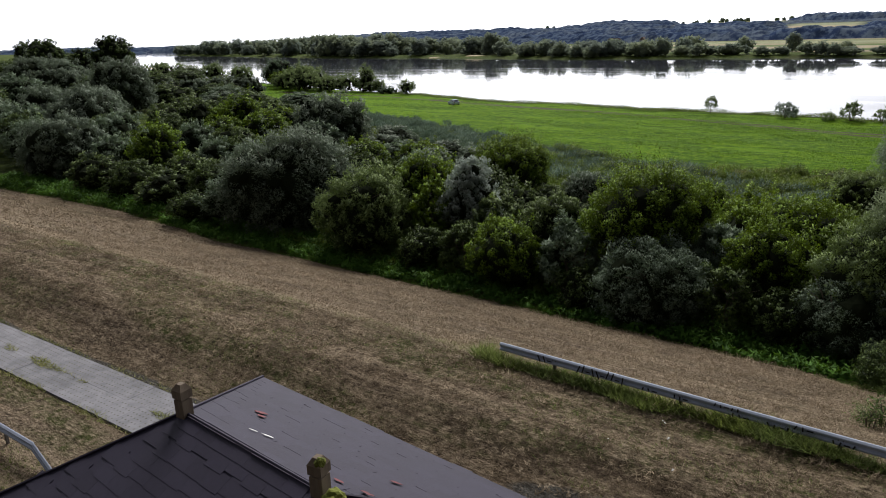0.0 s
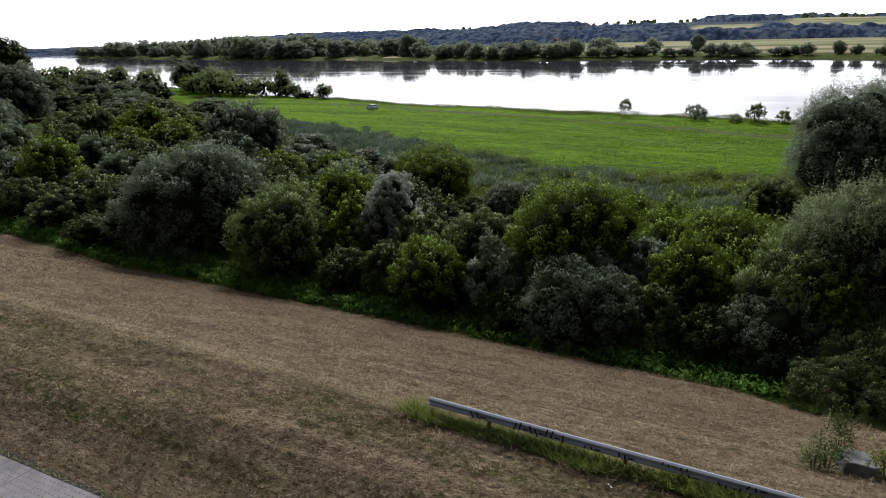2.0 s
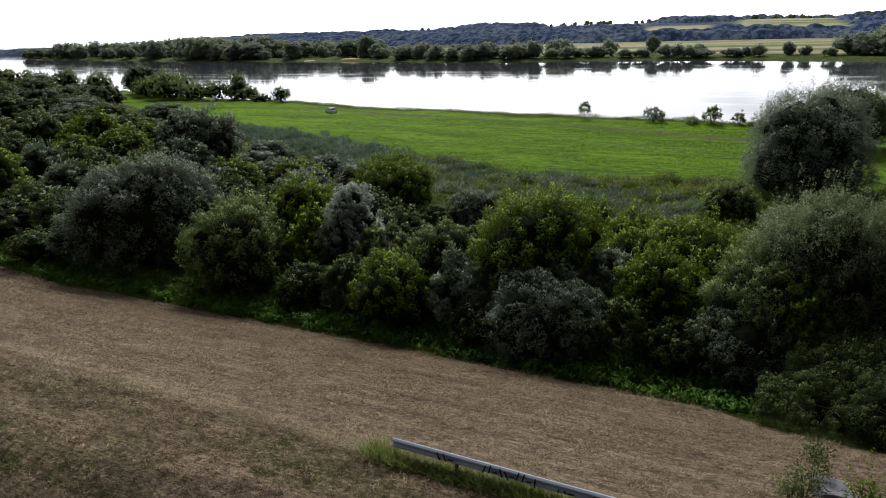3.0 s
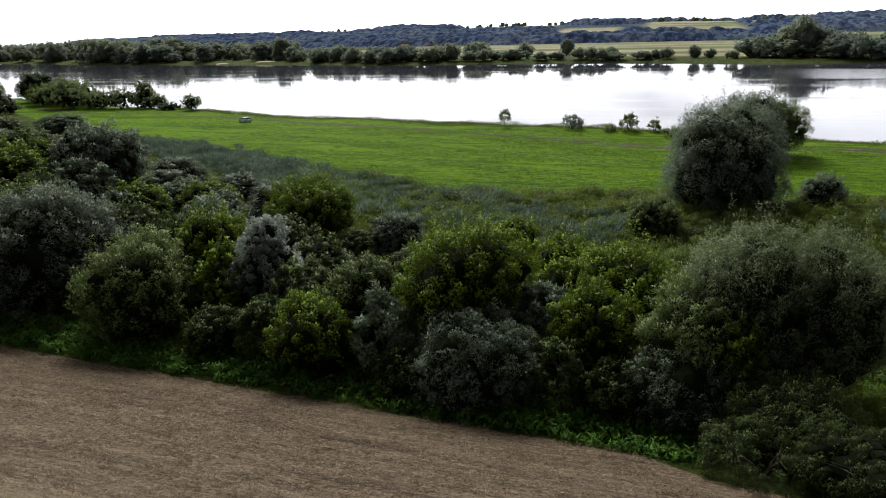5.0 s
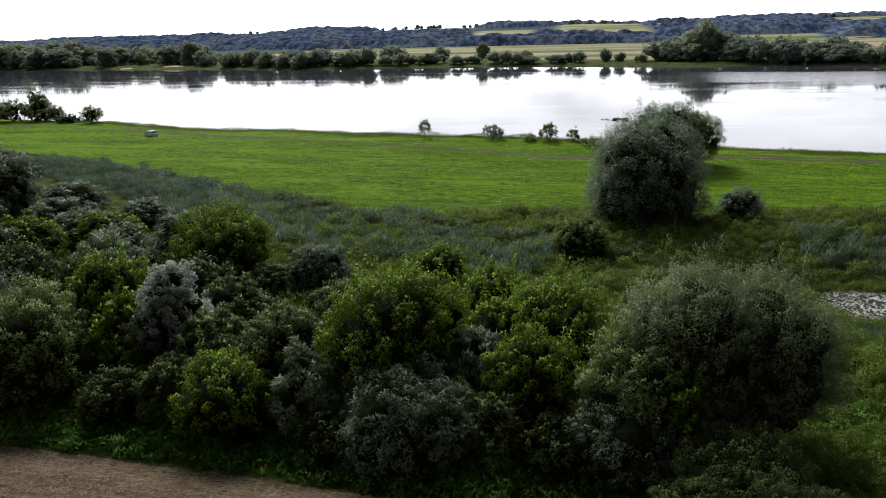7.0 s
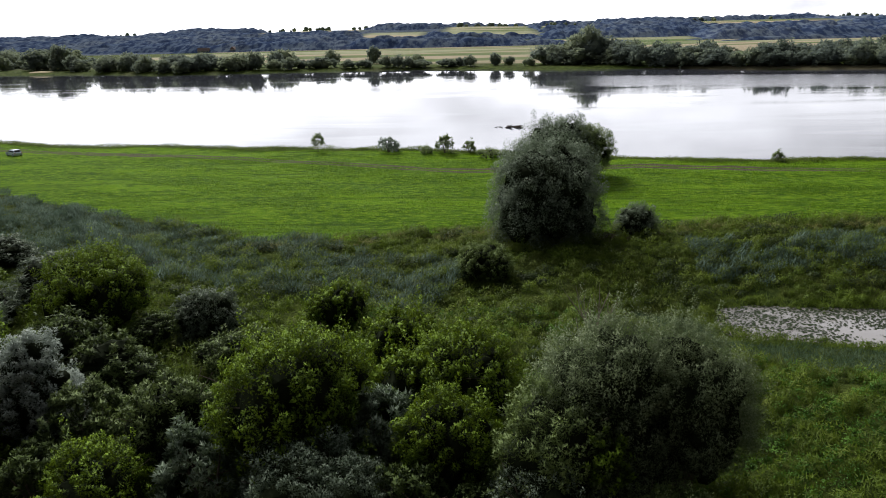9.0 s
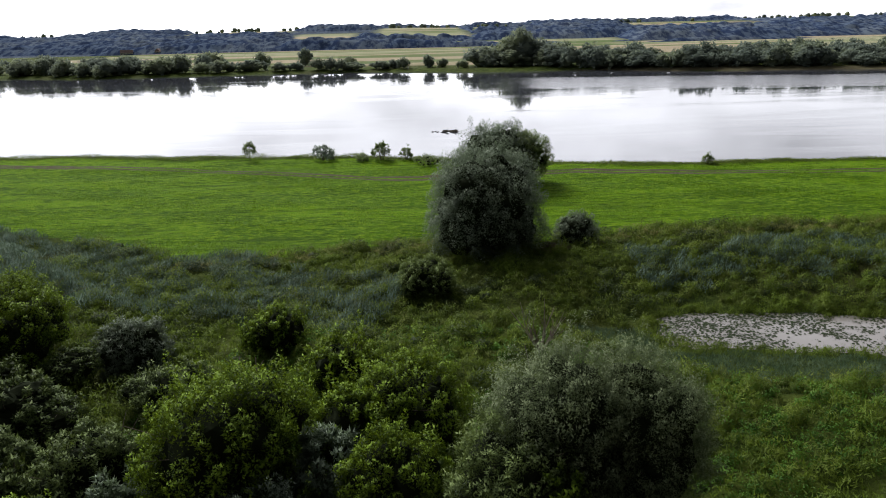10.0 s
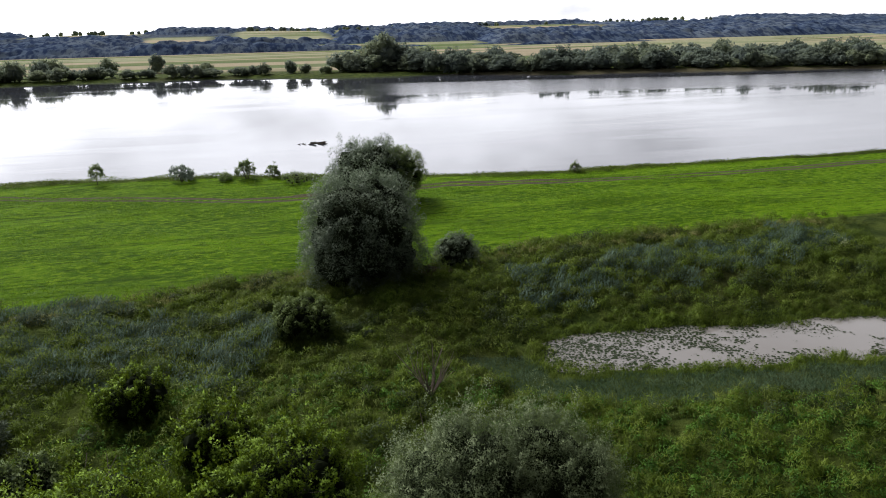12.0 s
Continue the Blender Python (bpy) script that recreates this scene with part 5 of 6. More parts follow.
def far_scrub(n):
    """Willow scrub that closes the far bank downstream, too dense to count."""
    verts, faces, base = [], [], 0
    for i in range(n):
        k = rnd.choice((0, 3, 0, 3, 2))
        x = 100 + 4.2 * i + rnd.uniform(-4, 4)
        y = float(np.interp(x, FAR_X, FAR_Y)) + rnd.choice((14, 24, 36, 55, 85, 110)) + rnd.uniform(-4, 6)
        r, h, a = rnd.uniform(7, 11), rnd.uniform(10.0, 16.0), rnd.uniform(0, 6.283)
        me = next(c for c in FAR[k].children if c.name.startswith("crown")).data
        v, f = np.zeros(len(me.vertices) * 3, np.float32), np.zeros(len(me.loops), np.int32)
        me.vertices.foreach_get("co", v)
        me.loops.foreach_get("vertex_index", f)
        v = v.reshape(-1, 3)
        s, t = 1.2 * r / FSIZE[k][0], h / FSIZE[k][1]
        verts.append(np.stack([s * (v[:, 0] * math.cos(a) - v[:, 1] * math.sin(a)) + x, s * (v[:, 0] * math.sin(a) + v[:, 1] * math.cos(a)) + y, t * v[:, 2] + float(height(x, y)) - 0.3], 1))
        faces.append(f.reshape(-1, 3) + base)
        base += len(v)
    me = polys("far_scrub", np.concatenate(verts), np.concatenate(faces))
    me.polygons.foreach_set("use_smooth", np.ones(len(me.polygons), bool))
    me.materials.append(HAZED_FAR_LEAF)
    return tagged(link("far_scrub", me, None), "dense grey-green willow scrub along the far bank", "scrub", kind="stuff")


far_scrub(130)

for i in range(58):
    far_tree(rnd.choice((0, 3)), 104 + 9.6 * i + rnd.uniform(-3, 3), rnd.uniform(13, 20), rnd.uniform(5.5, 8.5), rnd.uniform(6.5, 11.0))


def canopy(x, y, cell, seed):
    """Height of rounded crowns that stand shoulder to shoulder, one in each cell of an uneven grid."""
    rng = np.random.default_rng(seed)
    jit = rng.uniform(0.12, 0.88, (256, 256, 2))
    tall = rng.uniform(0.45, 1.2, (256, 256))
    gx, gy = np.floor(x / cell).astype(int), np.floor(y / cell).astype(int)
    best = np.zeros_like(x)
    for i in (-1, 0, 1):
        for j in (-1, 0, 1):
            a, b = (gx + i) % 256, (gy + j) % 256
            d = np.hypot(x / cell - gx - i - jit[a, b, 0], y / cell - gy - j - jit[a, b, 1])
            best = np.maximum(best, tall[a, b] * np.sqrt(np.clip(1 - (d / 0.85) ** 2, 0, 1)))
    return best


def woods():
    """Canopy of the wooded hills beyond the river, far too many trees to count."""
    X, Y = np.meshgrid(axis((-3300, -1500, 12), (-1500, 1300, 5.5), (1300, 2600, 12)), axis((1290, 1600, 9), (1600, 2380, 12)))
    free = np.clip((wob(X, Y, 0.0045, 6) + 0.4 * wob(X, Y, 0.013, 1) + 0.70) / 0.12, 0, 1)
    free = np.minimum(free, np.maximum(np.clip((Y - 1390) / 40, 0, 1), np.clip(wob(X, Y, 0.006, 2) / 0.1, 0, 1) * np.clip((Y - 1290) / 30, 0, 1)))
    for x0, x1, y0, y1 in CLEARINGS:
        gap = np.maximum(np.maximum(x0 - X, X - x1), np.maximum(y0 - Y, Y - y1) * 0.7) + 14 * wob(X, Y, 0.03, 9)
        free = np.minimum(free, np.clip(gap / 30, 0, 1))
    rise = 11.0 * canopy(X, Y, 22.0, 7) + 6.0 * canopy(X, Y, 57.0, 8) + 3.0 * wob(X, Y, 0.012, 3)
    Z = height(X, Y) + free * np.maximum(rise, 0.2) - 1.5 * (free < 0.05)
    ny, nx = X.shape
    i = (np.arange(ny - 1)[:, None] * nx + np.arange(nx - 1)).ravel()
    f = np.stack([i, i + 1, i + nx + 1, i + nx], 1)
    f = f[(free.ravel()[f] > 0.02).any(1)]
    me = polys("woods", np.stack([X, Y, Z], -1).reshape(-1, 3), f)
    me.polygons.foreach_set("use_smooth", np.ones(len(me.polygons), bool))
    me.materials.append(HAZED_HILL_TREES)
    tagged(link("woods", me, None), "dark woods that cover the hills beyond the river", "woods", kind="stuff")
    # single trees and short rows along the skyline
    rng = np.random.default_rng(78)
    k = 120
    sx = np.concatenate([np.repeat(rng.uniform(-1500, 1500, k // 4), 4) + rng.normal(size=k) * 24, rng.uniform(-3000, 2300, 60)])
    sy = rng.uniform(2250, 2330, len(sx))
    bv, bf = BALLS[2]
    r = rng.uniform(3.0, 7.5, len(sx))
    form = np.stack([r, r, r * rng.uniform(0.8, 1.2, len(sx))], 1)[:, None, :]
    v = bv[None] * (1 + 0.14 * rng.normal(size=(len(sx), len(bv), 1)).clip(-1.4, 1.4)) * form + np.stack([sx, sy, height(sx, sy) + 0.7 * r], 1)[:, None, :]
    me = polys("skyline_trees", v.reshape(-1, 3), (bf[None] + (np.arange(len(sx)) * len(bv))[:, None, None]).reshape(-1, 3))
    me.polygons.foreach_set("use_smooth", np.ones(len(me.polygons), bool))
    me.materials.append(HAZED_FAR_LEAF)
    tagged(link("skyline_trees", me, None), "scattered rounded trees along the crest of the hills", "trees", kind="stuff")


woods()


def far_house(x, y, turn, w, d, h, pitch, label):
    ob = group_empty("far_house", pose(x, y, float(height(x, y)) - 0.2, 0, 0, turn))
    bm = bmesh.new()
    box(bm, -w / 2, -d / 2, 0, w / 2, d / 2, h)
    part("wall", bm, WALL_PALE, ob)
    bm = bmesh.new()
    o = 0.5
    pts = [(-w / 2 - o, -d / 2 - o, h), (w / 2 + o, -d / 2 - o, h), (w / 2 + o, d / 2 + o, h), (-w / 2 - o, d / 2 + o, h), (-w / 2 - o, 0, h + pitch), (w / 2 + o, 0, h + pitch)]
    v = [bm.verts.new(p) for p in pts]
    for f in ((0, 1, 5, 4), (2, 3, 4, 5), (1, 2, 5), (3, 0, 4), (3, 2, 1, 0)):
        bm.faces.new([v[i] for i in f])
    part("roof", bm, ROOF_RED, ob)
    for i in range(max(2, int(w / 5))):
        wx = -w / 2 + (i + 0.5) * w / max(2, int(w / 5))
        bm = bmesh.new()
        box(bm, wx - 0.7, -d / 2 - 0.05, h * 0.3, wx + 0.7, -d / 2 + 0.1, h * 0.75)
        part("window", bm, WINDOW_DARK, ob)
    return tagged(ob, label, "house", "farms beyond the river")


for x, y, turn, w, d, h, pitch, label in ((-395, 1330, 8, 42, 11, 5, 5, "long low farm barn with a brown-red roof"), (-452, 1310, 80, 16, 10, 5, 5, "pale farmhouse with a brown-red roof"),
                                          (-505, 1300, 10, 20, 10, 4, 5, "pale farm shed with a brown-red roof"), (560, 1480, 20, 13, 10, 6, 5, "small white house at the foot of the wooded hills"),
                                          (720, 1500, -10, 14, 10, 6, 5, "small white house at the foot of the wooded hills"), (1160, 1480, 15, 14, 10, 6, 5, "small white house at the foot of the wooded hills"),
                                          (-700, 1600, 15, 14, 10, 6, 5, "small white house at the foot of the wooded hills")):
    far_house(x, y, turn, w, d, h, pitch, label)


def mound(name, x, y, z, rx, ry, h, material, label, category, seed):
    rng = random.Random(seed)
    bm = bmesh.new()
    bmesh.ops.create_icosphere(bm, subdivisions=3, radius=1.0)
    for v in bm.verts:
        k = 1 + 0.18 * noise.noise(v.co * 2.1 + Vector((seed, 0, 0)))
        v.co = Vector((v.co.x * rx * k, v.co.y * ry * k, max(v.co.z, -0.3) * h * k))
    ob = part(name, bm, material, None)
    ob.matrix_basis = pose(x, y, z, 0, 0, rng.uniform(-8, 8))
    return tagged(ob, label, category)


mound("sandbank", -398, 640, -2.5, 17, 6, 2.6, SAND, "pale yellow sand heap at the water of the far bank", "sandbank", 3)
mound("sandbank", -440, 645, -2.6, 20, 5, 1.2, SAND, "low pale sand spit at the far bank", "sandbank", 5)
mound("sandbar", -640, 420, -2.62, 90, 7, 0.35, SAND, "thin sand bar just above the river", "sandbar", 7)

# ---------------------------------------------------------------- crash barriers
def beam_mesh(length):
    """A two-wave steel beam along x, bent from 3 mm sheet."""
    prof = [(0.000, 0.155), (-0.020, 0.150), (-0.075, 0.110), (-0.082, 0.085), (-0.075, 0.060), (-0.010, 0.020), (-0.010, -0.020), (-0.075, -0.060), (-0.082, -0.085), (-0.075, -0.110), (-0.020, -0.150), (0.000, -0.155)]
    bm = bmesh.new()
    rows = [[bm.verts.new((x, y + off, z)) for y, z in prof] for off in (0.0, 0.006) for x in (0.0, length)]
    a, b, c, d = rows
    for i in range(len(prof) - 1):
        bm.faces.new((a[i], a[i + 1], b[i + 1], b[i]))
        bm.faces.new((d[i], d[i + 1], c[i + 1], c[i]))
        bm.faces.new((a[i + 1], a[i], c[i], c[i + 1]))
        bm.faces.new((b[i], b[i + 1], d[i + 1], d[i]))
    bm.faces.new((a[0], b[0], d[0], c[0]))
    bm.faces.new((b[-1], a[-1], c[-1], d[-1]))
    return bm


def post_bm(h):
    bm = bmesh.new()
    box(bm, -0.05, -0.004, 0, 0.05, 0.004, h)
    box(bm, -0.05, 0.004, 0, -0.044, 0.07, h)
    box(bm, 0.044, 0.004, 0, 0.05, 0.07, h)
    return bm


def barrier(x0, y0, x1, y1, top, label, marks=()):
    turn = math.degrees(math.atan2(y1 - y0, x1 - x0))
    length = math.hypot(x1 - x0, y1 - y0)
    ob = group_empty("crash_barrier", pose(x0, y0, top - 0.155, 0, 0, turn))
    n = max(1, round(length / 4.0))
    step = length / n
    for i in range(n):
        p = part("beam", beam_mesh(step + 0.12), STEEL, ob)
        p.location = (i * step, -0.004 * (i % 2), 0)
        wx, wy = x0 + (x1 - x0) * (i + 0.5) / n, y0 + (y1 - y0) * (i + 0.5) / n
        foot = float(height(wx, wy)) - top + 0.155 - 0.3
        q = part("post", post_bm(0.12 - foot), STEEL_DARK, ob)
        q.location = ((i + 0.5) * step, 0.012, foot)
        for k in (0.06, -0.06):
            bm = bmesh.new()
            bmesh.ops.create_cone(bm, cap_ends=True, segments=8, radius1=0.018, radius2=0.014, depth=0.02, matrix=Matrix.Translation(((i + 0.5) * step + k, -0.02, 0)) @ Matrix.Rotation(math.pi / 2, 4, "X"))
            part("bolt", bm, STEEL_DARK, ob)
    rng = random.Random(4)
    for at, width, tall, z in marks:
        m = max(2, int(width / 0.16))
        for k in range(m):
            bm = bmesh.new()
            u = at + (k + 0.5) * width / m
            zz = z + rng.uniform(-0.2, 0.2) * tall
            y = -0.100
            if k % 3 == 2:
                box(bm, u - 0.45 * width / m, y, zz - 0.016, u + 0.45 * width / m, y + 0.02, zz + 0.016)
            else:
                box(bm, u - 0.02, y, zz - tall / 2, u + 0.02, y + 0.02, zz + tall / 2, Matrix.Translation((u, 0, zz)) @ Matrix.Rotation(rng.uniform(-0.5, 0.5), 4, "Y") @ Matrix.Translation((-u, 0, -zz)))
            part("graffiti", bm, BLACK_PAINT, ob, "black sprayed bar on the steel")
    return tagged(ob, label, "crash barrier")


X0 = -9.75
barrier(X0, 21.49, 16.0, 20.28, 8.08, "long galvanised crash barrier with black graffiti, rising from unmown grass",
        tuple((x - X0, w, t, z) for x, w, t, z in ((-8.25, 0.6, 0.24, 0.02), (-6.75, 1.7, 0.28, 0.0), (-4.55, 0.55, 0.10, -0.06), (-3.55, 0.5, 0.12, -0.02), (-2.35, 0.8, 0.10, 0.07),
                                                   (-1.85, 0.55, 0.12, -0.08), (-0.9, 0.7, 0.11, -0.07), (-0.2, 0.55, 0.13, 0.07), (0.75, 0.65, 0.11, -0.06), (3.2, 0.6, 0.12, 0.0))))
barrier(-62.0, 9.9, -19.3, 9.75, 7.12, "galvanised crash barrier beside the concrete track")
end = group_empty("barrier_end", pose(-19.3, 9.75, 6.965, 0, 19, -6))
part("beam", beam_mesh(2.1), STEEL, end, "turned-down end of galvanised beam")
tagged(end, "end of the crash barrier turned down into the grass", "crash barrier")

# concrete block with weeds on the slope
bm = bmesh.new()
box(bm, -0.5, -1.0, -0.6, 0.5, 1.0, 0.36, bevel=0.05)
bmesh.ops.subdivide_edges(bm, edges=bm.edges, cuts=3, use_grid_fill=True)
for v in bm.verts:
    v.co += Vector((noise.noise(v.co * 3), noise.noise(v.co * 3 + Vector((5, 0, 0))), noise.noise(v.co * 3 + Vector((0, 7, 0))))) * 0.05
blk = part("concrete_block", bm, OLD_CONCRETE, None)
blk.matrix_basis = pose(2.72, 27.15, 5.62, -17, 3, 5)
tagged(blk, "rough grey concrete block half sunk in the mown slope", "concrete block")
put("weed_clump", 91, "mixed", 2.2, 28.0, 0.32, 7.1, 520, cover=0.7, label="tall thin weeds growing beside the concrete block", category="weeds")
put("weed_clump", 92, "maple", 3.5, 26.7, 0.5, 6.5, 700, cover=1.0, label="bright yellow-green weeds growing beside the concrete block", category="weeds")
put("weed_clump", 93, "mixed", 1.85, 26.6, 0.42, 6.55, 700, cover=1.0, label="leafy weeds growing beside the concrete block", category="weeds")
put("weed_clump", 106, "sallow", 1.5, 26.0, 0.6, 6.3, 700, cover=1.0, label="low pale green weeds growing beside the concrete block", category="weeds")

# scraps on the top of the dyke
rng = random.Random(21)
for i in range(11):
    bm = bmesh.new()
    box(bm, -0.05, -0.022, 0, 0.05, 0.022, 0.014, bevel=0.006)
    for v in bm.verts:
        v.co.z += 0.03 * noise.noise(v.co * 12 + Vector((i, 0, 0)))
    s = part("litter", bm, WHITE_SCRAP, None)
    lx, ly = rng.uniform(-4.5, 4), rng.uniform(17.2, 20.4)
    s.matrix_basis = pose(lx, ly, float(height(lx, ly)) + 0.02, rng.uniform(-15, 15), rng.uniform(-15, 15), rng.uniform(0, 360))
    tagged(s, "small pale scrap of litter lying in the grass", "litter", "litter on the dyke")


# ---------------------------------------------------------------- car by the water
def car(x, y, turn):
    ob = group_empty("car", pose(x, y, float(height(x, y)), 0, 0, turn))

    def shell(prof, half, taper, name, material, label=""):
        bm = bmesh.new()
        rows = []
        for side in (-1, 1):
            rows.append([bm.verts.new((px, side * half * (1 - taper * max(0, pz - 0.85)), pz)) for px, pz in prof])
        n = len(prof)
        for i in range(n):
            j = (i + 1) % n
            bm.faces.new((rows[0][i], rows[0][j], rows[1][j], rows[1][i]))
        bm.faces.new(rows[0][::-1])
        bm.faces.new(rows[1])
        bmesh.ops.bevel(bm, geom=bm.edges[:], offset=0.05, segments=2, affect="EDGES", profile=0.5)
        bmesh.ops.recalc_face_normals(bm, faces=bm.faces[:])
        return part(name, bm, material, ob, label)

    shell([(-2.1, 0.30), (2.1, 0.30), (2.15, 0.62), (2.0, 0.80), (1.15, 0.95), (-1.95, 0.98), (-2.15, 0.85), (-2.15, 0.5)], 0.87, 0.0, "body", CAR_BODY)
    shell([(1.15, 0.93), (0.35, 1.45), (-1.45, 1.50), (-1.98, 0.96)], 0.84, 0.22, "cabin", CAR_BODY)
    for s in (-1, 1):
        for x0, x1 in ((-1.55, -0.75), (-0.65, 0.05), (0.12, 0.78)):
            bm = bmesh.new()
            cut = 0.30 if x1 > 0.5 else 0.0
            v = [bm.verts.new((px, s * (0.862 - 0.185 * (pz - 0.85)), pz)) for px, pz in ((x0, 1.02), (x1, 1.02), (x1 - cut, 1.36), (x0 + 0.05, 1.38))]
            bm.faces.new(v if s < 0 else v[::-1])
            part("side_window", bm, CAR_GLASS, ob)
    for pts in (((1.06, -0.68, 1.02), (1.06, 0.68, 1.02), (0.46, 0.62, 1.41), (0.46, -0.62, 1.41)), ((-1.955, 0.66, 1.04), (-1.955, -0.66, 1.04), (-1.56, -0.6, 1.43), (-1.56, 0.6, 1.43))):
        bm = bmesh.new()
        bm.faces.new([bm.verts.new(Vector(p) + Vector((0.05 if p[0] > 0 else -0.05, 0, 0.03))) for p in pts])
        part("windscreen", bm, CAR_GLASS, ob)
    for px in (-1.3, 1.32):
        for s in (-1, 1):
            bm = bmesh.new()
            bmesh.ops.create_cone(bm, cap_ends=True, segments=20, radius1=0.32, radius2=0.32, depth=0.2, matrix=Matrix.Translation((px, s * 0.80, 0.32)) @ Matrix.Rotation(math.pi / 2, 4, "X"))
            w = part("wheel", bm, RUBBER, ob)
            bm = bmesh.new()
            bmesh.ops.create_cone(bm, cap_ends=True, segments=14, radius1=0.2, radius2=0.18, depth=0.03, matrix=Matrix.Translation((px, s * 0.91, 0.32)) @ Matrix.Rotation(math.pi / 2, 4, "X"))
            part("rim", bm, STEEL, w)
    for s in (-1, 1):
        bm = bmesh.new()
        box(bm, -2.18, s * 0.72 - 0.1, 0.66, -2.12, s * 0.72 + 0.1, 0.92)
        part("tail_light", bm, LAMP_RED, ob, "red tail light")
        bm = bmesh.new()
        box(bm, 2.06, s * 0.66 - 0.14, 0.62, 2.14, s * 0.66 + 0.14, 0.76)
        part("headlight", bm, WHITE_SCRAP, ob, "clear headlight")
    return tagged(ob, "blue-grey estate car parked on the grass by the river", "car")


car(-111.6, 171.2, 148)

# snag in the river
snag = group_empty("river_snag", pose(5.2, 226.5, WATER_Z, 0, 0, -8))
rng = random.Random(9)
for i in range(22):
    bm = bmesh.new()
    a = rng.uniform(-0.9, 0.9)
    c = Vector((rng.gauss(0.6, 1.3), rng.uniform(-1.2, 1.2), rng.uniform(0.0, 0.35)))
    d = Vector((math.cos(a), math.sin(a), rng.uniform(-0.1, 0.45))) * rng.uniform(0.5, 1.5)
    tube(bm, c - d, c + d * 0.3, 0.17, 0.12)
    tube(bm, c + d * 0.3, c + d + Vector((0, 0, rng.uniform(0, 0.3))), 0.12, 0.04)
    part("branch", bm, BARK, snag)
for x, y in ((-4.3, 0.5), (-5.2, -0.4), (-3.6, -0.8)):
    bm = bmesh.new()
    tube(bm, (x - 0.5, y, -0.2), (x + 0.6, y + 0.2, 0.22), 0.16, 0.08)
    part("branch", bm, BARK, snag)
tagged(snag, "dark drift of dead branches caught in the river", "driftwood")

# dark heap of cut brush on the bare earth by the small willow
heap = group_empty("brush_pile", pose(12.0, 100.9, float(height(12.0, 100.9))))
for i in range(26):
    bm = bmesh.new()
    a, l = rng.uniform(0, 3.14), rng.uniform(0.5, 1.1)
    c = Vector((rng.uniform(-0.6, 0.6), rng.uniform(-0.35, 0.35), rng.uniform(0.05, 0.8)))
    d = Vector((math.cos(a), math.sin(a) * 0.6, rng.uniform(-0.35, 0.35))) * l * 0.5
    tube(bm, c - d, c + d, 0.05, 0.025, 5)
    part("branch", bm, BARK, heap)
tagged(heap, "dark heap of cut branches on bare earth", "brush pile")

# bare dead shrub in the rough grass
dead = group_empty("dead_shrub", pose(5.8, 71.0, float(height(5.8, 71.0)) + 0.1))
dead.scale = (2.0, 2.0, 2.0)
for i in range(20):
    bm = bmesh.new()
    a, l = rng.uniform(0, 6.28), rng.uniform(0.9, 2.3)
    tip = Vector((math.cos(a) * l * 0.6, math.sin(a) * l * 0.4, l))
    tube(bm, (0, 0, 0), tip * 0.55, 0.035, 0.02, 5)
    tube(bm, tip * 0.55, tip + Vector((rng.uniform(-.3, .3), 0, 0.1)), 0.02, 0.006, 5)
    tube(bm, tip * 0.5, tip * 0.75 + Vector((rng.uniform(-.5, .5), rng.uniform(-.3, .3), 0.3)), 0.014, 0.005, 5)
    part("branch", bm, DEAD_WOOD, dead)
tagged(dead, "bare dead shrub leaning in the rough grass", "dead shrub")


# ---------------------------------------------------------------- house with a hipped shingle roof
ANGLE = -5.4
RIDGE_Z, EAVE_Z, RUN_V, RUN_U, RIDGE = 14.156, 13.056, 2.446, 1.906, 2.62
house = group_empty("house", pose(-5.326, 6.056, 0, 0, 0, ANGLE))          # stands at the ridge's upstream end
tagged(house, "small house with hipped roof of dark shingles and timber finials", "house")
gz = 6.25
bm = bmesh.new()
u0, u1, v0, v1 = -RUN_U + 0.45, RIDGE + RUN_U - 0.45, -RUN_V + 0.4, RUN_V - 0.4
for a in ((u0, v0, u1, v0 + 0.2), (u0, v1 - 0.2, u1, v1), (u0, v0 + 0.2, u0 + 0.2, v1 - 0.2), (u1 - 0.2, v0 + 0.2, u1, v1 - 0.2)):
    box(bm, a[0], a[1], gz - 0.6, a[2], a[3], EAVE_Z - 0.03)
part("wall", bm, PLANK, house, "brown timber wall")


def slope(points, name):
    """A roof surface with a board thickness."""
    bm = bmesh.new()
    top = [bm.verts.new(p) for p in points]
    low = [bm.verts.new(Vector(p) - Vector((0, 0, 0.09))) for p in points]
    bm.faces.new(top)
    bm.faces.new(low[::-1])
    for i in range(len(points)):
        j = (i + 1) % len(points)
        bm.faces.new((top[j], top[i], low[i], low[j]))
    bmesh.ops.recalc_face_normals(bm, faces=bm.faces[:])
    return part(name, bm, SHINGLE, house)


A, B = (0, 0, RIDGE_Z), (RIDGE, 0, RIDGE_Z)
C1, C2 = (-RUN_U, RUN_V, EAVE_Z), (RIDGE + RUN_U, RUN_V, EAVE_Z)
D1, D2 = (-RUN_U, -RUN_V, EAVE_Z), (RIDGE + RUN_U, -RUN_V, EAVE_Z)
river_side = slope([A, C1, C2, B], "roof_slope")
land_side = slope([B, D2, D1, A], "roof_slope")
slope([A, D1, C1], "roof_slope")
slope([B, C2, D2], "roof_slope")

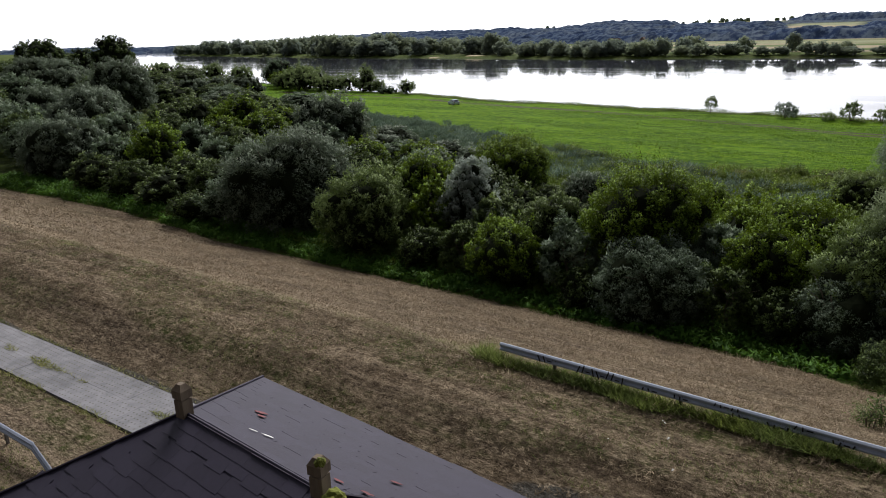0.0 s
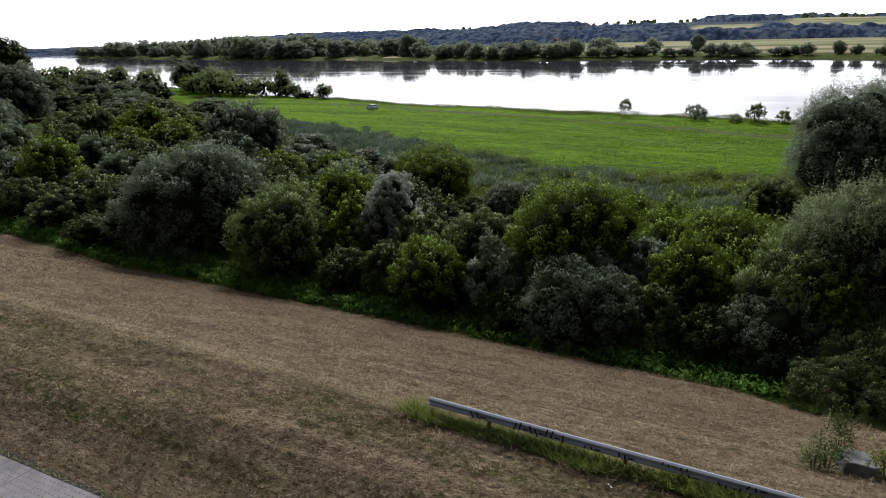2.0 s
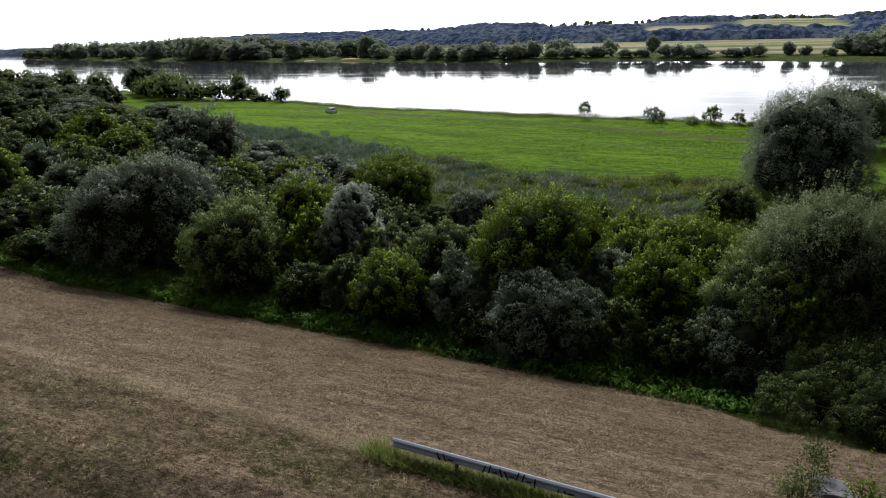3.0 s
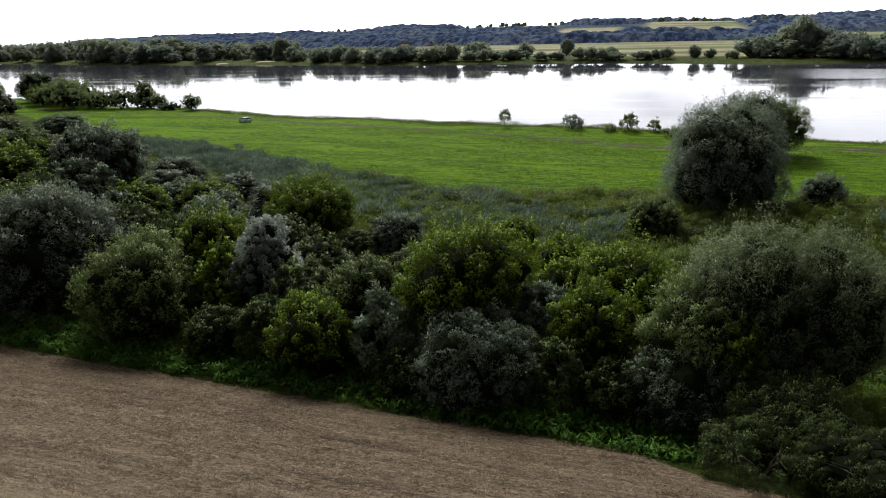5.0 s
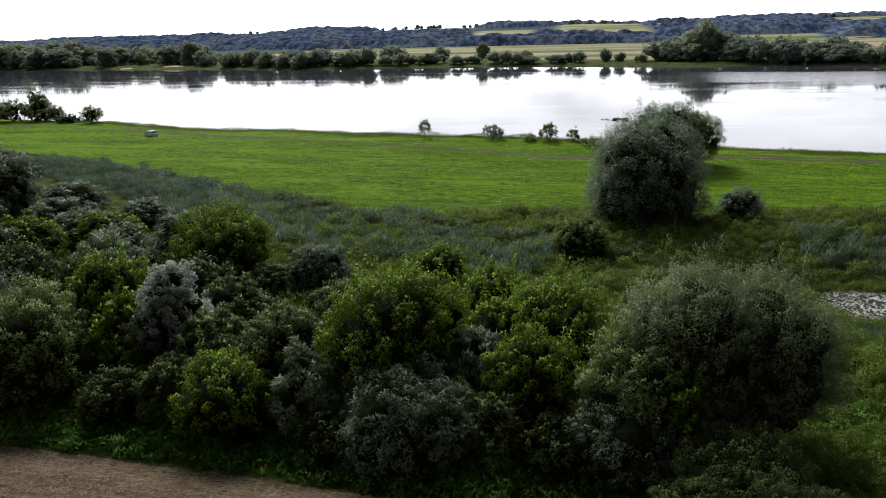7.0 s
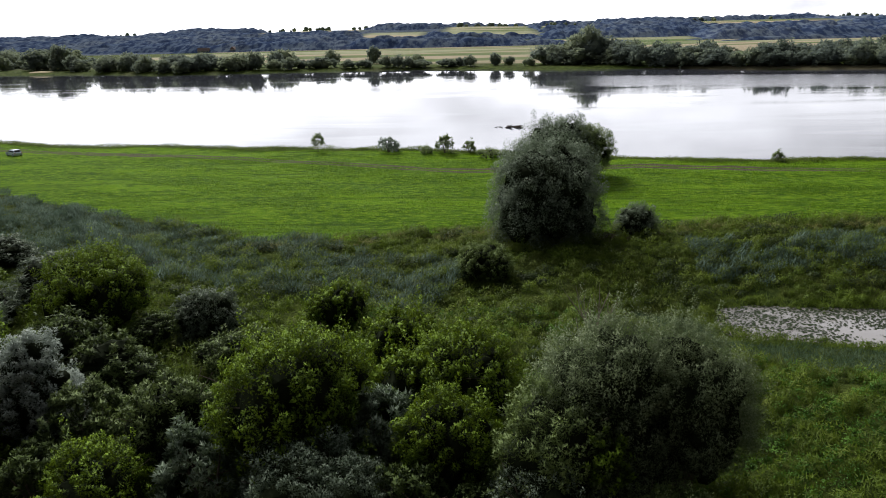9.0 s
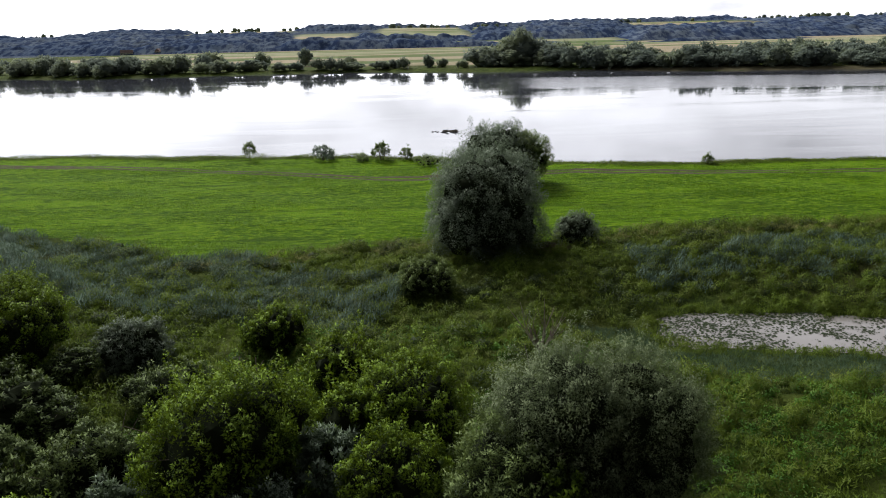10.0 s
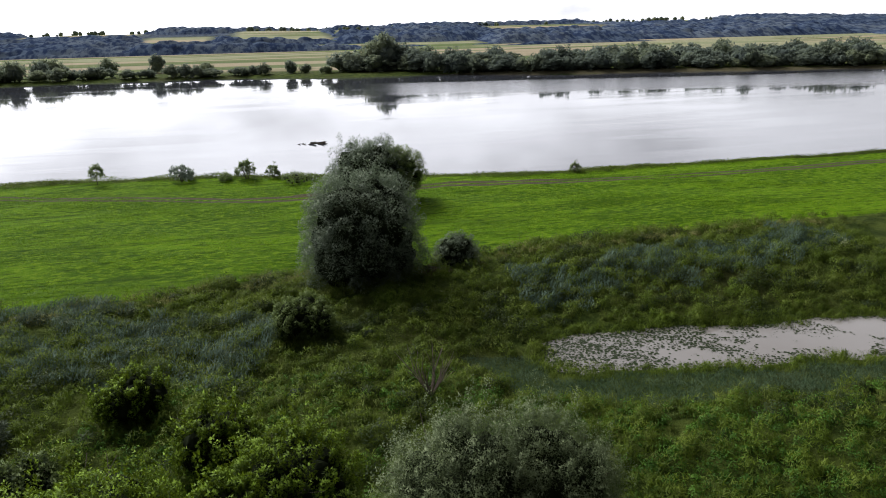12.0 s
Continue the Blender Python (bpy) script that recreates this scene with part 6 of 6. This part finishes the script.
bm = bmesh.new()
box(bm, -0.1615, -0.02, 0.0, 0.1615, 0.21, 0.008)
shingle_me = bpy.data.meshes.new("shingle")
bm.to_mesh(shingle_me)
bm.free()
shingle_me.materials.append(SHINGLE)
long = math.hypot(RUN_V, RIDGE_Z - EAVE_Z)
tilt = math.atan2(RIDGE_Z - EAVE_Z, RUN_V)
rng = random.Random(5)
for side, parent in ((1, river_side), (-1, land_side)):
    courses = 14
    for c in range(courses):
        f = (c + 0.75) / courses                    # share of the way down
        a, b = -RUN_U * f, RIDGE + RUN_U * f
        u = math.ceil((a + 0.20) / 0.325) * 0.325 + (0.1625 if c % 2 else 0.0)
        while u < b - 0.2:
            sh = new("shingle", shingle_me)
            sh.parent = parent
            m = Matrix.Translation((u, side * RUN_V * f, RIDGE_Z - (RIDGE_Z - EAVE_Z) * f + 0.004)) @ Matrix.Rotation(0 if side < 0 else math.pi, 4, "Z") @ Matrix.Rotation(tilt - 0.02, 4, "X") @ Matrix.Diagonal((1.0 if side < 0 else 1.02, 1.0, 1.0 if side < 0 else 0.35, 1)) @ Matrix.Translation((0, (rng.choice((-0.03, 0.0, 0.03)) if c else -0.03) + rng.uniform(-0.006, 0.006), 0)) @ Matrix.Rotation(rng.uniform(-0.012, 0.012), 4, "Z")
            sh.matrix_basis = m
            u += 0.325
for p, q in ((A, B), (A, C1), (A, D1), (B, C2), (B, D2)):
    bm = bmesh.new()
    p, q = Vector(p) + Vector((0, 0, 0.012)), Vector(q) + Vector((0, 0, 0.012))
    tube(bm, p, q, 0.02, 0.02, 6)
    part("ridge_cap", bm, SHINGLE, house)


def finial(u, turn, mossy):
    bm = bmesh.new()
    box(bm, -0.10, -0.10, -0.25, 0.10, 0.10, 0.20, bevel=0.012)
    f = part("finial", bm, TIMBER, house, "weathered square timber finial")
    f.matrix_basis = pose(u, 0, RIDGE_Z + 0.02, 0, 0, turn) @ Matrix.Diagonal((0.78, 0.78, 0.92, 1))
    bm = bmesh.new()
    for z0, z1, r0, r1 in ((0.20, 0.225, 0.075, 0.075), (0.225, 0.34, 0.108, 0.108), (0.34, 0.42, 0.108, 0.05)):
        bmesh.ops.create_cone(bm, cap_ends=True, segments=4, radius1=r0 * 1.414, radius2=r1 * 1.414, depth=z1 - z0, matrix=Matrix.Translation((0, 0, (z0 + z1) / 2)) @ Matrix.Rotation(math.pi / 4, 4, "Z"))
    part("finial_head", bm, TIMBER, f)
    if mossy:
        bm = bmesh.new()
        bmesh.ops.create_icosphere(bm, subdivisions=3, radius=0.075)
        for v in bm.verts:
            v.co = v.co * (1 + 0.25 * noise.noise(v.co * 25)) + Vector((0.05, -0.03, 0.36))
            v.co.z = max(v.co.z, 0.33)
        part("moss", bm, MOSS, f, "yellow-green moss")


finial(0.03, 8, False)
finial(RIDGE - 0.05, 14, True)
bm = bmesh.new()
bmesh.ops.create_icosphere(bm, subdivisions=3, radius=0.12)
for v in bm.verts:
    v.co = v.co * (1 + 0.3 * noise.noise(v.co * 20)) + Vector((RIDGE + 0.2, -0.05, RIDGE_Z + 0.03))
part("moss", bm, MOSS, house, "yellow-green moss on the ridge")
rng = random.Random(31)
for u, v, w, l, paint, turn in ((0.10, 1.03, 0.11, 0.26, RED_PAINT, 0.5), (0.24, 0.93, 0.07, 0.17, RED_PAINT, 0.3), (2.42, 0.36, 0.06, 0.16, RED_PAINT, 0.1), (2.80, 0.42, 0.07, 0.20, RED_PAINT, 0.2),
                                (2.64, 1.00, 0.06, 0.18, RED_PAINT, 0.3), (0.99, 0.50, 0.035, 0.20, WHITE_SCRAP, 0.25), (0.78, 0.45, 0.022, 0.16, WHITE_SCRAP, 0.25)):
    bm = bmesh.new()
    edge = [(math.cos(i * 0.4488) * 0.5 * l * rng.uniform(0.6, 1.1), math.sin(i * 0.4488) * 0.5 * w * rng.uniform(0.5, 1.15)) for i in range(14)]
    top = [bm.verts.new((x, y, 0.003)) for x, y in edge]
    low = [bm.verts.new((x, y, 0.0)) for x, y in edge]
    bm.faces.new(top)
    for i in range(14):
        bm.faces.new((low[i], low[(i + 1) % 14], top[(i + 1) % 14], top[i]))
    p = part("paint_mark", bm, paint, house, "faded red paint smear" if paint is RED_PAINT else "white scrape of paint")
    p.matrix_basis = Matrix.Translation((u, v, RIDGE_Z - (RIDGE_Z - EAVE_Z) * v / RUN_V + 0.024)) @ Matrix.Rotation(-tilt, 4, "X") @ Matrix.Rotation(turn, 4, "Z")


# ---------------------------------------------------------------- concrete track on the landward side
def slab_mesh():
    bm = bmesh.new()
    box(bm, -0.496, -0.575, -0.10, 0.496, 0.575, 0.0, bevel=0.0)
    me = bpy.data.meshes.new("slab")
    base = len(bm.faces)
    for i in range(5):
        for j in range(5):
            x, y = -0.36 + i * 0.18, -0.42 + j * 0.21
            bm.faces.new([bm.verts.new((x + a * 0.027, y + b * 0.027, 0.004)) for a, b in ((-1, -1), (1, -1), (1, 1), (-1, 1))])
    bm.faces.ensure_lookup_table()
    for f in bm.faces[base:]:
        f.material_index = 1
    bm.to_mesh(me)
    bm.free()
    me.materials.append(SLAB)
    me.materials.append(SOIL)
    return me


SLAB = plain_material("slab_concrete", (0.118, 0.116, 0.126), (0.222, 0.218, 0.236), 2.2, 0.9, bump=0.5, local=False, vary=0.12)
SOIL = plain_material("soil", (0.07, 0.066, 0.055), (0.13, 0.12, 0.10), 12.0, 0.95)
track = group_empty("pavement", pose(0, 0, 0))
tagged(track, "track of perforated concrete slabs with grass in the joints", "pavement", kind="structure")
slab_me = slab_mesh()
rng = random.Random(8)
for i in range(46):
    for row in (0, 1):
        sx = -50.0 + i + 0.12 * row
        s = new("slab", slab_me)
        s.parent = track
        s.matrix_basis = pose(sx, 12.842 + row * 1.156, 6.47 + rng.uniform(-0.006, 0.006), rng.uniform(-0.2, 0.2), rng.uniform(-0.2, 0.2), rng.uniform(-0.3, 0.3))
rng_k, p_k = scatter(231, 16000, -50, -4, 13.15, 13.7, lambda x, y: (np.abs(y - 13.42) < 0.08 + 0.18 * wob(x, y, 2.3)) & (wob(x, y, 0.9, 4) > -0.2))
rng_e, p_e = scatter(232, 26000, -50, -4, 11.9, 14.9, lambda x, y: np.abs(np.abs(y - 13.42) - 1.26) < 0.10 + 0.16 * wob(x, y, 1.9, 2))
p_k = np.concatenate([p_k, p_e])
p_k[:, 2] = 6.45
stuff("joint_grass", blades("joint_grass", rng_k, p_k, 0.11, 0.035, 1.1), "tuft", "short grass growing in the joints of the track", "grass")
